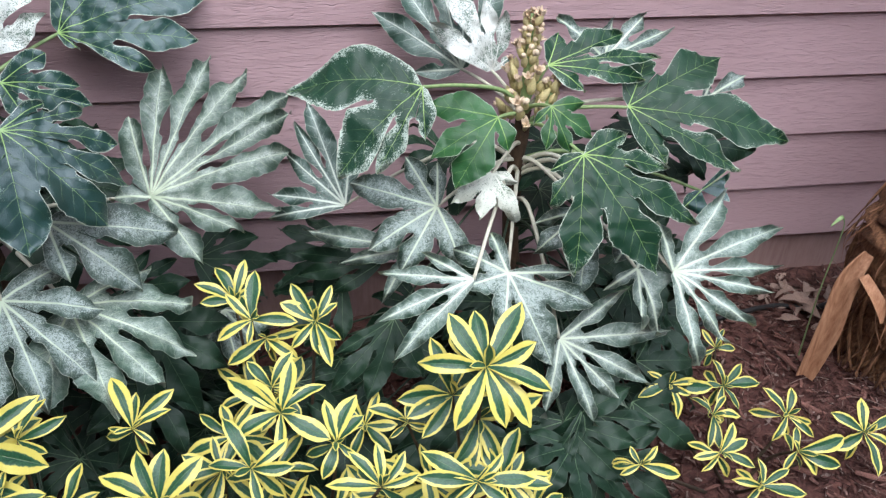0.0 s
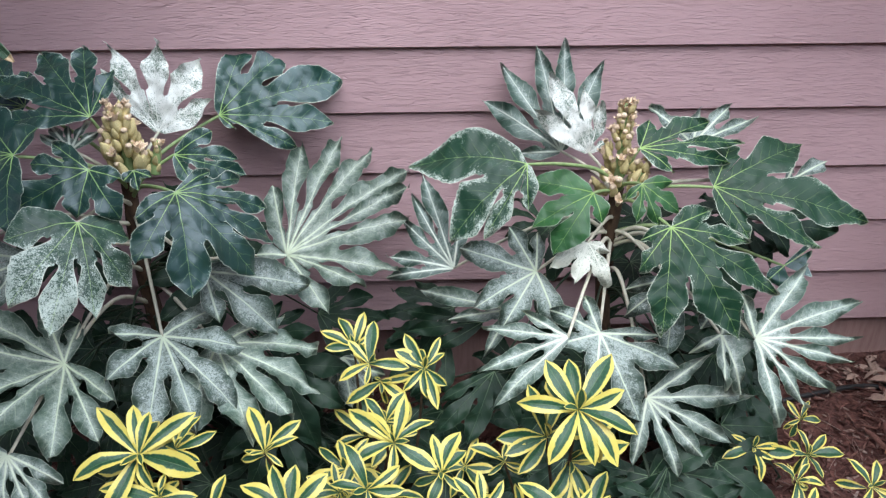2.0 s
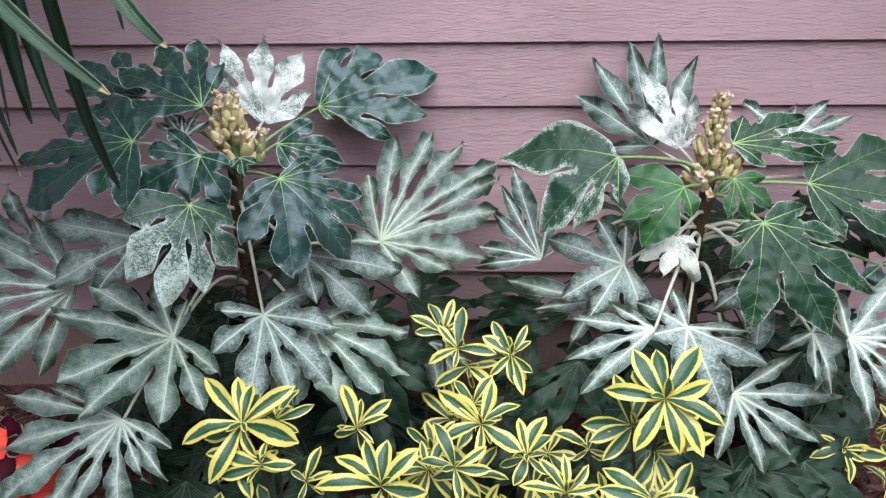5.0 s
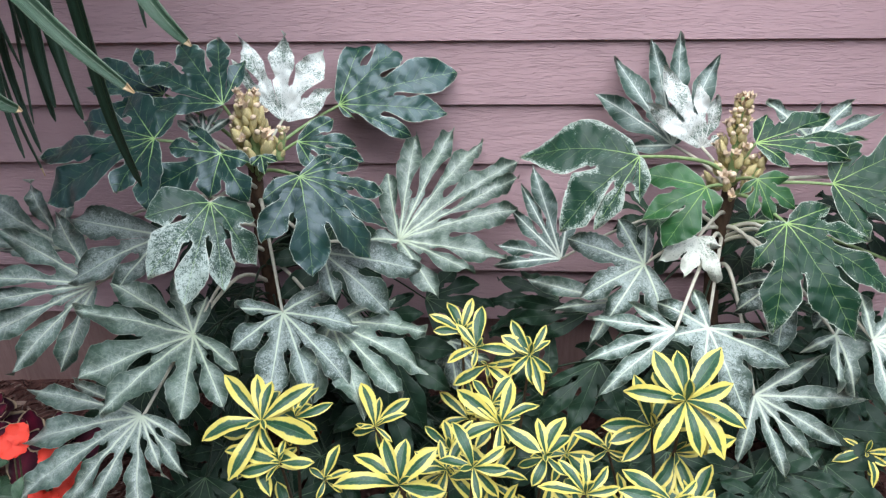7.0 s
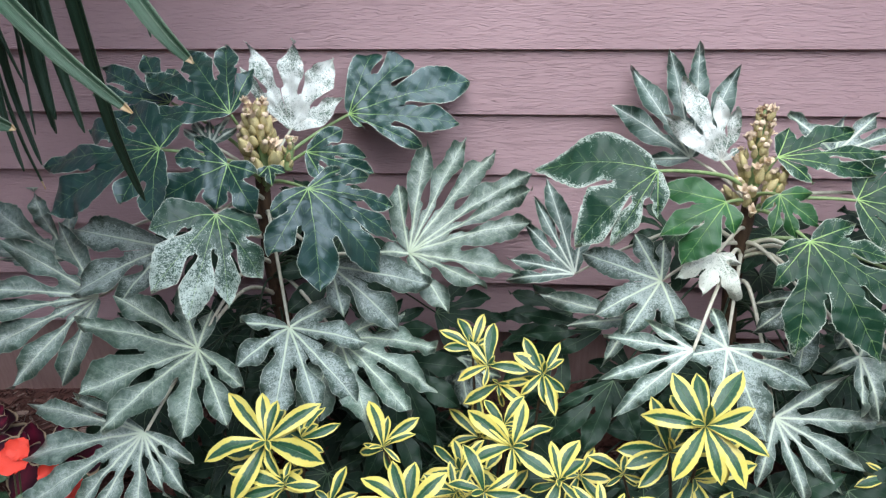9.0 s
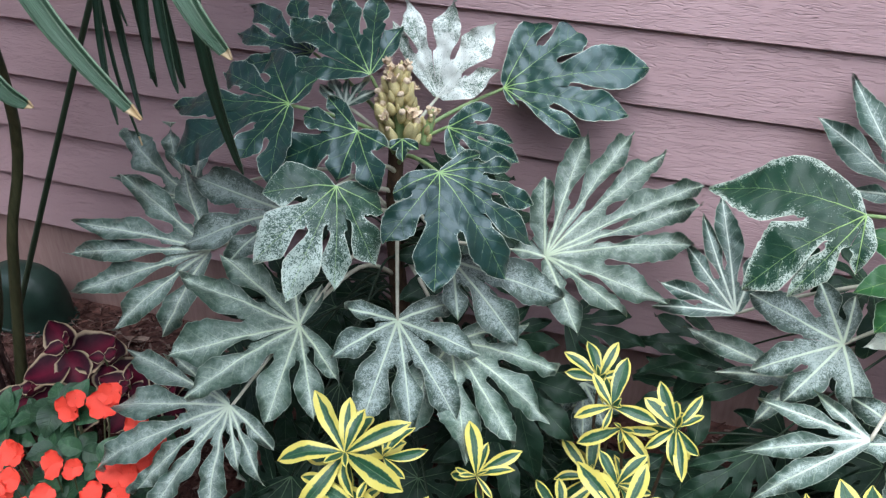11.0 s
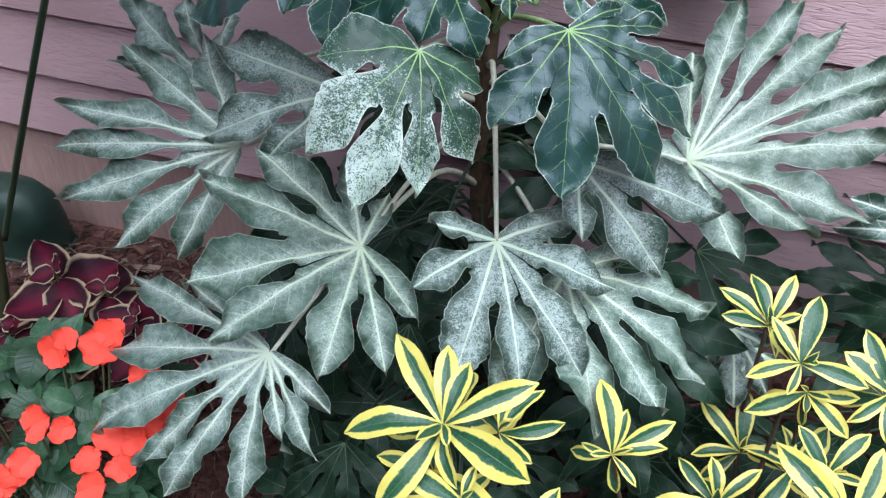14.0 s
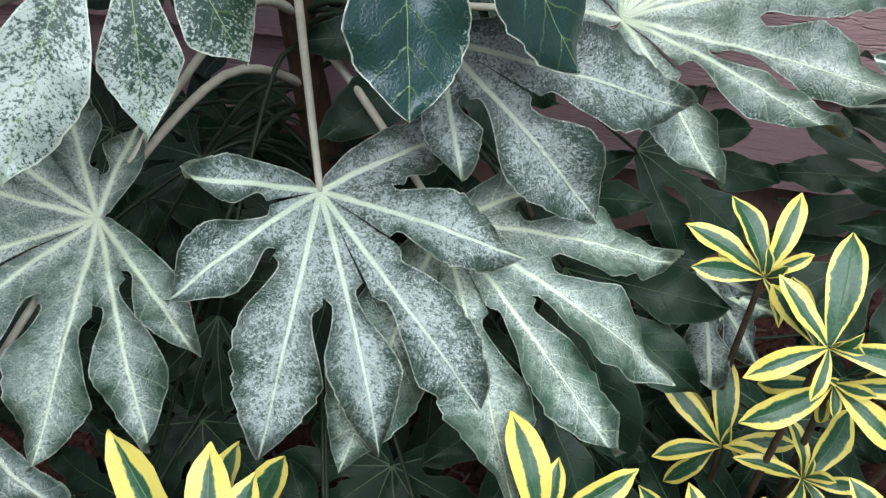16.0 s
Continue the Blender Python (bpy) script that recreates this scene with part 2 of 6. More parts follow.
def siding_material():
    """Mauve painted lap siding with an embossed cedar grain: wavering, broken grooves along the board."""
    m, n, l, b = material("mauve_painted_siding", 0.5, 0.0, 0.4)
    co, rnd = shifted(n, l, (1, 1, 1))

    def stretched(scale, detail):
        mp = n.new("ShaderNodeMapping")
        mp.inputs["Scale"].default_value = scale
        l.new(co, mp.inputs["Vector"])
        return tex(n, l, "ShaderNodeTexNoise", mp.outputs[0], Scale=1.0, Detail=detail, Roughness=0.55).outputs[0]

    s = n.new("ShaderNodeSeparateXYZ")
    l.new(co, s.inputs[0])
    wander = stretched((9.0, 1.0, 45.0), 3.0)
    phase = calc(n, l, "MULTIPLY_ADD", s.outputs[2], 230.0, calc(n, l, "MULTIPLY", wander, 7.0))
    line = ramp(n, l, calc(n, l, "PINGPONG", phase, 0.5), (0.0, grey(1)), (0.16, grey(0)))
    broken = ramp(n, l, stretched((30.0, 1.0, 200.0), 2.0), (0.38, grey(0)), (0.60, grey(1)))
    groove = calc(n, l, "MULTIPLY", line, broken)
    dash = stretched((55.0, 1.0, 520.0), 2.0)
    patch = tex(n, l, "ShaderNodeTexNoise", co, Scale=2.2, Detail=4.0).outputs[0]
    fine = tex(n, l, "ShaderNodeTexNoise", co, Scale=60.0, Detail=4.0).outputs[0]
    col = mix(n, l, ramp(n, l, patch, (0.3, grey(0)), (0.7, grey(1))), (0.455, 0.306, 0.316), (0.530, 0.362, 0.374))
    col = mix(n, l, calc(n, l, "MULTIPLY", groove, 0.20), col, (0.20, 0.11, 0.115))
    col = mix(n, l, ramp(n, l, fine, (0.62, grey(0)), (0.8, grey(0.25))), col, (0.50, 0.38, 0.385))
    l.new(col, b.inputs["Base Color"])
    bumped(n, l, b, calc(n, l, "MULTIPLY_ADD", dash, 0.55, calc(n, l, "MULTIPLY", groove, -1.0)), 1.0, 0.0017)
    return m


SIDING = siding_material()
BASE = plain("painted_foundation", (0.30, 0.185, 0.168), (0.40, 0.265, 0.238), 40.0, 0.8, 0.5, (2.0, 2.0, 0.25))
SOIL = plain("red_brown_mulch", (0.042, 0.017, 0.014), (0.15, 0.064, 0.049), 60.0, 0.95, 1.0, distance=0.01)
CHIP = plain("bark_chip", (0.05, 0.020, 0.015), (0.30, 0.145, 0.11), 55.0, 0.9, 0.7, (6, 1, 1))
TRUNK = plain("brown_stem_bark", (0.035, 0.022, 0.013), (0.11, 0.065, 0.035), 120.0, 0.85, 0.8, (1, 1, 0.4))
PETIOLE = plain("pale_leafstalk", (0.46, 0.45, 0.34), (0.62, 0.60, 0.48), 90.0, 0.55, 0.2)
GREENSTALK = plain("green_leafstalk", (0.16, 0.26, 0.09), (0.30, 0.38, 0.17), 90.0, 0.5, 0.2)
BUD = plain("olive_tan_bud", (0.44, 0.39, 0.14), (0.74, 0.62, 0.35), 60.0, 0.6, 0.35, distance=0.002)
BUDTIP = plain("pale_dry_tuft", (0.66, 0.48, 0.30), (0.88, 0.74, 0.56), 260.0, 0.75, 0.6, distance=0.002)
TWIG = plain("dark_twig", (0.030, 0.022, 0.012), (0.085, 0.055, 0.03), 90.0, 0.85, 0.5)
# stalk colour darkened for the shade inside the shrubs
SHADESTALK = plain("shade_toned_leafstalk", (0.012, 0.026, 0.012), (0.03, 0.05, 0.024), 90.0, 0.5, 0.2)


def yellow_leaf_material():
    """Small leaf: dark green middle with a ragged grey-green edge, broad yellow margin."""
    m, n, l, b = material("yellow_edged_leaf", 0.38, 0.0, 0.45)
    co, rnd = shifted(n, l)
    uv, s = n.new("ShaderNodeUVMap"), n.new("ShaderNodeSeparateXYZ")
    uv.uv_map = "rib"
    l.new(uv.outputs[0], s.inputs[0])
    across = calc(n, l, "ABSOLUTE", s.outputs[0])
    rag = tex(n, l, "ShaderNodeTexNoise", co, Scale=9.0, Detail=4.0, Roughness=0.7).outputs[0]
    limit = calc(n, l, "ADD", calc(n, l, "MULTIPLY_ADD", rnd, 0.42, 0.16), calc(n, l, "MULTIPLY", rag, 0.44))
    past = calc(n, l, "SUBTRACT", across, limit)
    past = calc(n, l, "ADD", past, calc(n, l, "MULTIPLY", calc(n, l, "POWER", s.outputs[1], 6.0), 0.5))
    edge = calc(n, l, "MULTIPLY_ADD", past, 14.0, 0.5, clamp=True)
    halo = calc(n, l, "MULTIPLY_ADD", past, 7.0, 1.0, clamp=True)
    streak = tex(n, l, "ShaderNodeTexNoise", co, Scale=30.0, Detail=2.0).outputs[0]
    green = mix(n, l, ramp(n, l, streak, (0.35, grey(0)), (0.65, grey(1))), (0.012, 0.055, 0.024), (0.03, 0.095, 0.042))
    green = mix(n, l, calc(n, l, "MULTIPLY", halo, 0.38), green, (0.13, 0.24, 0.13))
    yellow = mix(n, l, rag, (0.63, 0.52, 0.065), (0.71, 0.635, 0.175))
    col = mix(n, l, edge, green, yellow)
    rib = calc(n, l, "SUBTRACT", 1.0, calc(n, l, "DIVIDE", across, 0.05), clamp=True)
    col = mix(n, l, calc(n, l, "MULTIPLY", rib, 0.35), col, (0.20, 0.30, 0.09))
    l.new(col, b.inputs["Base Color"])
    bumped(n, l, b, calc(n, l, "MULTIPLY_ADD", rib, -1.0, calc(n, l, "MULTIPLY", streak, 0.6)), 0.3, 0.002)
    return m


YELLOW = yellow_leaf_material()


# ---- building helpers ----
def meshed(name, verts, faces, uvs=None, smooth=True):
    me = bpy.data.meshes.new(name)
    me.from_pydata(verts, [], faces)
    if smooth:
        me.polygons.foreach_set("use_smooth", [True] * len(me.polygons))
    for key, values in (uvs or {}).items():
        layer = me.uv_layers.new(name=key)
        flat = [c for loop in me.loops for c in values[loop.vertex_index]]
        layer.data.foreach_set("uv", flat)
    me.update()
    return me


def base(name, place, label, category, group=""):
    """An empty at the foot of a thing; its parts hang on it."""
    return tagged(put_at(new(name), Matrix.Translation(place)), label, category, group)


def put_at(ob, m):
    ob.matrix_basis = m
    return ob


def world_of(ob):
    m = ob.matrix_basis.copy()
    up = ob.parent
    return world_of(up) @ ob.matrix_parent_inverse @ m if up else m


def part(name, me, mat, parent, label="", m=None):
    """One mesh object under a thing or a part, at the world pose m."""
    ob = new(name, me)
    if mat and not me.materials:
        me.materials.append(mat)
    ob.parent = parent
    ob.matrix_parent_inverse = world_of(parent).inverted()
    ob.matrix_basis = m or Matrix()
    if label:
        ob["label"] = label
    return ob


def tube(points, radii, sides=8, ripple=0.0, steps=6, cap=True):
    """A round, tapered, gently curved rod through points."""
    pts = [Vector(p) for p in points]
    path, rad = [], []
    for i in range(len(pts) - 1):
        p0, p1, p2, p3 = pts[max(i - 1, 0)], pts[i], pts[i + 1], pts[min(i + 2, len(pts) - 1)]
        for k in range(steps):
            t = k / steps
            path.append(0.5 * (2 * p1 + (p2 - p0) * t + (2 * p0 - 5 * p1 + 4 * p2 - p3) * t * t + (3 * p1 - p0 - 3 * p2 + p3) * t**3))
            rad.append(radii[i] + (radii[i + 1] - radii[i]) * t)
    path.append(pts[-1])
    rad.append(radii[-1])
    verts, faces = [], []
    for i, p in enumerate(path):
        d = (path[min(i + 1, len(path) - 1)] - path[max(i - 1, 0)]).normalized()
        side = d.cross(Vector((0.31, 0.17, 0.94)) if abs(d.z) < 0.85 else Vector((1, 0.2, 0))).normalized()
        up = side.cross(d)
        for k in range(sides):
            a = 2 * math.pi * k / sides
            r = rad[i] * (1 + ripple * noise.noise(Vector((k * 1.7, i * 0.6, len(path)))))
            verts.append(p + (side * math.cos(a) + up * math.sin(a)) * r)
    for i in range(len(path) - 1):
        for k in range(sides):
            j = (k + 1) % sides
            faces.append((i * sides + k, i * sides + j, (i + 1) * sides + j, (i + 1) * sides + k))
    if cap:
        faces.append(tuple(range(sides))[::-1])
        faces.append(tuple((len(path) - 1) * sides + k for k in range(sides)))
    return meshed("rod", verts, faces)


def ground_height(x, y):
    near = max(-2.2, min(2.2, x))
    return -0.055 + 0.047 * near + 0.012 * noise.noise(Vector((x * 3, y * 3, 0))) + 0.02 * min(0.0, max(y, -3.0) + 0.3)


# ---- lobed leaves ----
def lobe_shape(u, blunt):
    """Half width along a lobe: a narrower neck, widest past its middle, an ogive drawn to a point."""
    peak = 0.46 + 0.42 * min(blunt, 0.36)
    if u < peak:
        x = max(0.0, u - 0.22) / (peak - 0.22)
        return 0.70 + 0.30 * (x * x * (3 - 2 * x))
    x = (u - peak) / (1 - peak)
    return max(0.0, 1 - x ** (1.55 + 0.75 * blunt)) ** (1.05 - 0.2 * blunt)


# half width of a lobe by its length, where the web ends, half width of the gap, how blunt its tip is, how far lobes may crowd
WIDE = {"green": (0.262, 0.55, 0.040, 0.85, 1.16), "marbled": (0.215, 0.45, 0.046, 0.1, 1.1), "mid": (0.225, 0.46, 0.046, 0.05, 1.1), "slim": (0.142, 0.33, 0.046, 0.2, 1.12), "pale": (0.108, 0.30, 0.040, 0.05), "cream": (0.19, 0.46, 0.032, 0.1), "bright": (0.23, 0.46, 0.040, 0.15), "frost": (0.235, 0.50, 0.050, 0.30, 1.16), "silver": (0.175, 0.41, 0.044, 0.3, 1.15), "veined": (0.155, 0.40, 0.032, 0.1), "speckled": (0.180, 0.45, 0.050, 0.5, 1.12), "white": (0.19, 0.46, 0.032, 0.1), "dark": (0.165, 0.38, 0.036, 0.35)}


def eased(x):
    x = min(1.0, max(0.0, x))
    return x * x * (3 - 2 * x)


def lobed_leaf_mesh(lobes, wide, seed, camber, fold, wave, limp=1.0, count=54):
    """A hand-shaped leaf in its own plane: lobes of (degrees, length, rise of the tip, fullness, bend) from the stalk's end,
    joined by a web. Each lobe has a sunken rib, a round-ended gap to its neighbour, toothed, wavy sides and a point."""
    rng = random.Random(seed)
    lobes = sorted(((a, r, rest[0] if rest else None, rest[1] if len(rest) > 1 else 1.0, rest[2] if len(rest) > 2 else None) for a, r, *rest in lobes), key=lambda one: one[0])
    gaps = [((lobes[(i + 1) % len(lobes)][0] - lobes[i][0]) % 360, i) for i in range(len(lobes))]
    start = (max(gaps)[1] + 1) % len(lobes)
    lobes = lobes[start:] + [(a + 360, *rest) for a, *rest in lobes[:start]]
    mean = sum(one[1] for one in lobes) / len(lobes)
    verts, faces, rib, edge = [], [], [], []
    stations = [i / count for i in range(count)] + [1 - 0.4 / count, 1.0]
    cross = 4 if count < 40 else 5
    wide, web_end, gap, blunt, *spread = wide
    spread = spread[0] if spread else 1.05
    for i, (a, length, rise, fat, bend) in enumerate(lobes):
        ang = radians(a)
        d, q = Vector((math.cos(ang), math.sin(ang), 0)), Vector((-math.sin(ang), math.cos(ang), 0))
        halves, opening, room = [], [], []
        for nb in (i - 1, i + 1):
            if 0 <= nb < len(lobes):
                h = min(radians(60), abs(radians(lobes[nb][0] - a)) / 2)
                halves.append(h)
                shorter = min(length, lobes[nb][1])
                opening.append(web_end * shorter * rng.uniform(0.86, 1.12) * (1.5 if limp < 1 and shorter < 0.68 * mean else 1.0))
                room.append(0.64 * length * math.tan(h) * spread)
            else:
                halves.append(radians(50))
                opening.append(0.0)
        half = length * wide * rng.uniform(0.94, 1.1) * (1.12 if length < 0.7 * mean else 1.0)
        if room:
            half = min(half, max(sum(room) / len(room), 0.085 * length))
        half *= fat
        half = max(half, 0.010)
        ph = [rng.uniform(0, 6.3) for _ in range(4)]
        sweep = rng.uniform(-0.05, 0.05)
        if bend is not None:
            sweep = bend
        twist, hang = limp * rng.uniform(-0.9, 0.9), limp * rng.uniform(-0.05, 0.5)
        jag = rng.uniform(0.05, 0.12)
        pitch = max(0.010, length * 0.07)
        hole = gap * mean
        shut = 0.15 if limp < 1 else -0.1
        first = len(verts)
        for j, u in enumerate(stations):
            s = u * length
            own_u = half * lobe_shape(u, blunt)
            for k in range(-cross, cross + 1):
                side = 0 if k < 0 else 1
                saw = ((s / pitch + ph[2 + side]) % 1.0)
                tooth = jag * (0.55 - saw) * eased((u - 0.45) * 4) * eased((1 - u) * 9)
                own = own_u * (1 + tooth)
                web = s * math.tan(halves[side]) * 1.01
                past = s - opening[side]
                w = web
                if past > 0 and opening[side] > 0:
                    x = min(1.0, past / hole)
                    slot = min(hole, 0.62 * web) * math.sqrt(1 - (1 - x) ** 2)
                    keep = eased((past / length - 0.05) / 0.24)
                    w = (web - slot) * (1 - keep) + min(own, web - shut * slot) * keep
                elif past > 0:
                    w = min(web, own * (0.5 + 0.5 * eased(u / 0.3)) * 1.05)
                f = k / cross
                v = f * w
                p = d * s + q * (v + sweep * length * u * u)
                r = p.length
                late = max(0.0, u - 0.38)
                if rise is None:
                    z = camber * mean * (1.1 * (r / mean) - (r / mean) ** 2 * 0.9) - hang * length * late * late
                else:
                    z = length * (rise * u ** 1.25 + 0.42 * camber * math.sin(math.pi * u))
                z += fold * abs(v) * (1 - 0.45 * abs(f)) + (0.003 if i % 2 else 0.0) * eased((u - 0.3) * 3)
                z += twist * v * late * 1.5
                z += wave * late * abs(f) ** 1.5 * (math.sin(s * 62 + ph[side]) * 0.024 + math.sin(s * 190 + ph[2 - side]) * 0.0065)
                z += 0.0050 * noise.noise(Vector((p.x * 20, p.y * 20, seed * 3.1))) + 0.0035 * noise.noise(Vector((p.x * 48, p.y * 48, seed * 1.7)))
                verts.append((p.x, p.y, z))
                rib.append((v, s))
                edge.append((w - abs(v) + (0.0 if opening[side] == 0 else max(0.0, min(0.05, -past))), u))
        row = 2 * cross + 1
        for j in range(len(stations) - 1):
            for k in range(row - 1):
                x = first + j * row + k
                if j == 0:
                    faces.append((x, x + row + 1, x + row))
                elif j == len(stations) - 2:
                    faces.append((x, x + 1, x + row))
                else:
                    faces.append((x, x + 1, x + row + 1, x + row))
    return meshed("leaf", verts, faces, {"rib": rib, "edge": edge})


STEMS = {}
COUNT = [0]


def plane_of(c, nrm):
    z = Vector(nrm).normalized()
    x = (Vector((1, 0, 0)) - z * z.x).normalized()
    y = z.cross(x)
    return Matrix(((x.x, y.x, z.x, c[0]), (x.y, y.y, z.y, c[1]), (x.z, y.z, z.z, c[2]), (0, 0, 0, 1)))


WORDS = {
    "green": "glossy dark green lobed leaf with yellow-green veins",
    "bright": "fresh mid-green lobed leaf",
    "frost": "lobed leaf with frosted white patches",
    "marbled": "dark green lobed leaf with white-speckled margins",
    "veined": "dark green lobed leaf with broad pale ribs",
    "mid": "mid-green lobed leaf with a pale speckled edge",
    "slim": "silver-green leaf with slender pointed lobes",
    "pale": "pale silver-green leaf with narrow folded lobes",
    "cream": "small drooping cream-white leaf",
    "silver": "silver-green lobed leaf with white ribs",
    "speckled": "lobed leaf speckled grey-white",
    "white": "cream-white variegated lobed leaf",
    "dark": "green lobed leaf, shade put into its darker colour",
}


def leaf(plant, kind, c, nrm, lobes, camber=0.15, fold=0.14, wave=1.2, stalk=True, reach=None, web=1.0):
    COUNT[0] += 1
    m = plane_of(c, nrm)
    if kind == "pale":
        fold, wave = 0.45, 1.9
    elif kind in ("silver", "slim", "speckled", "veined", "white", "cream"):
        fold, wave = 0.26, 1.5
    elif kind != "dark":
        wave = 0.75
    wide = list(WIDE[kind])
    wide[1] *= web
    me = lobed_leaf_mesh(lobes, wide, COUNT[0], camber, fold, wave, 0.45 if kind in ("green", "mid", "frost", "marbled") else 1.0, 26 if kind == "dark" else 54)
    ob = part("leaf", me, LEAF[kind], plant, WORDS[kind], m)
    if not stalk:
        return ob
    ax, ay, lean, top = STEMS[plant.name]
    end = Vector(c) - m.to_3x3() @ Vector((0, 0, 0.003))
    z = reach or min(top, max(0.30, 0.45 * c[2] + 0.33))
    frac = z / top
    root = Vector((ax + lean[0] * frac, ay + lean[1] * frac, z))
    gap = end - root
    rise = (0.10 if gap.z > -0.05 else 0.20) * gap.length
    mid1 = root + gap * 0.25 + Vector((0, 0, rise))
    mid2 = root + gap * 0.65 + Vector((0, 0, rise * 0.7))
    slender = 0.6 if kind == "dark" else 1.0
    part("leafstalk", tube((root, mid1, mid2, end), [slender * r for r in (0.0052, 0.0043, 0.0036, 0.0030)], 8), SHADESTALK if stalk == "dark" else {"green": GREENSTALK, "marbled": GREENSTALK, "mid": GREENSTALK, "bright": GREENSTALK, "dark": SHADESTALK}.get(kind, PETIOLE), ob)
    return ob


def fatsia(name, x, y, lean, top, label):
    z0 = ground_height(x, y)
    ob = base(name, (x, y, z0), label, "shrub", "lobed shrubs along the wall")
    STEMS[ob.name] = (x, y, lean, top)
    pts = [(x, y, z0 - 0.03), (x + lean[0] * 0.3 + 0.012, y + lean[1] * 0.3, top * 0.35), (x + lean[0] * 0.7 - 0.006, y + lean[1] * 0.7, top * 0.7), (x + lean[0], y + lean[1], top)]
    part("trunk", tube(pts, (0.021, 0.019, 0.017, 0.014), 12, 0.25, 10), TRUNK, ob, "ringed brown woody stem")
    return ob


def bud_mesh(seed):
    """A bud: a ridged, pointed bract, fuller below its middle."""
    rng = random.Random(seed)
    verts, faces, sides = [], [], 9
    prof = [(0.0, 0.16), (0.10, 0.34), (0.28, 0.47), (0.48, 0.48), (0.66, 0.40), (0.82, 0.27), (0.93, 0.17), (1.0, 0.08)]
    lean = rng.uniform(-0.18, 0.18)
    for z, r in prof:
        for k in range(sides):
            a = 2 * math.pi * k / sides
            rr = r * (1 + 0.10 * math.cos(3 * a + seed) + rng.uniform(-0.05, 0.05))
            verts.append((rr * math.cos(a) + lean * z * z, rr * math.sin(a), z))
    for i in range(len(prof) - 1):
        for k in range(sides):
            j = (k + 1) % sides
            faces.append((i * sides + k, i * sides + j, (i + 1) * sides + j, (i + 1) * sides + k))
    faces.append(tuple((len(prof) - 1) * sides + k for k in range(sides)))
    faces.append(tuple(range(sides))[::-1])
    return meshed("bud", verts, faces)


def tuft_mesh(seed):
    """A crumpled tuft: small cupped scales round a core, opening upwards."""
    rng = random.Random(seed)
    verts, faces = [], []
    for p in range(9):
        a, lean, size, first = p * 2.4 + rng.uniform(-0.3, 0.3), rng.uniform(0.1, 1.0), rng.uniform(0.6, 1.0), len(verts)
        for i in range(5):
            u = i / 4
            for k in range(-2, 3):
                f = k / 2
                w = 0.34 * size * math.sin(math.pi * (0.12 + 0.78 * u)) * f
                out = 0.10 + lean * 0.55 * u * u + 0.12 * math.sin(3 * u + p) - 0.25 * abs(w)
                z = size * u * (1 - 0.25 * lean) + 0.10 * math.sin(6 * f + p) * u
                verts.append((out * math.cos(a) - w * math.sin(a), out * math.sin(a) + w * math.cos(a), z - 0.3))
        for i in range(4):
            for k in range(4):
                x = first + i * 5 + k
                faces.append((x, x + 5, x + 6, x + 1))
    return meshed("tuft", verts, faces)


def knob_mesh(seed):
    """A round head of tiny closed flowers."""
    bm = bmesh.new()
    bmesh.ops.create_icosphere(bm, subdivisions=2, radius=0.5)
    rng = random.Random(seed)
    for v in bm.verts:
        v.co *= 1 + rng.uniform(-0.10, 0.10)
    me = bpy.data.meshes.new("knob")
    bm.to_mesh(me)
    bm.free()
    me.polygons.foreach_set("use_smooth", [True] * len(me.polygons))
    me.materials.append(BUDTIP)
    return me


KNOBS = [knob_mesh(i) for i in range(3)]
BUDS = [bud_mesh(i) for i in range(5)]
TUFTS = [tuft_mesh(i) for i in range(4)]
for b in BUDS:
    b.materials.append(BUD)
for b in TUFTS:
    b.materials.append(BUDTIP)


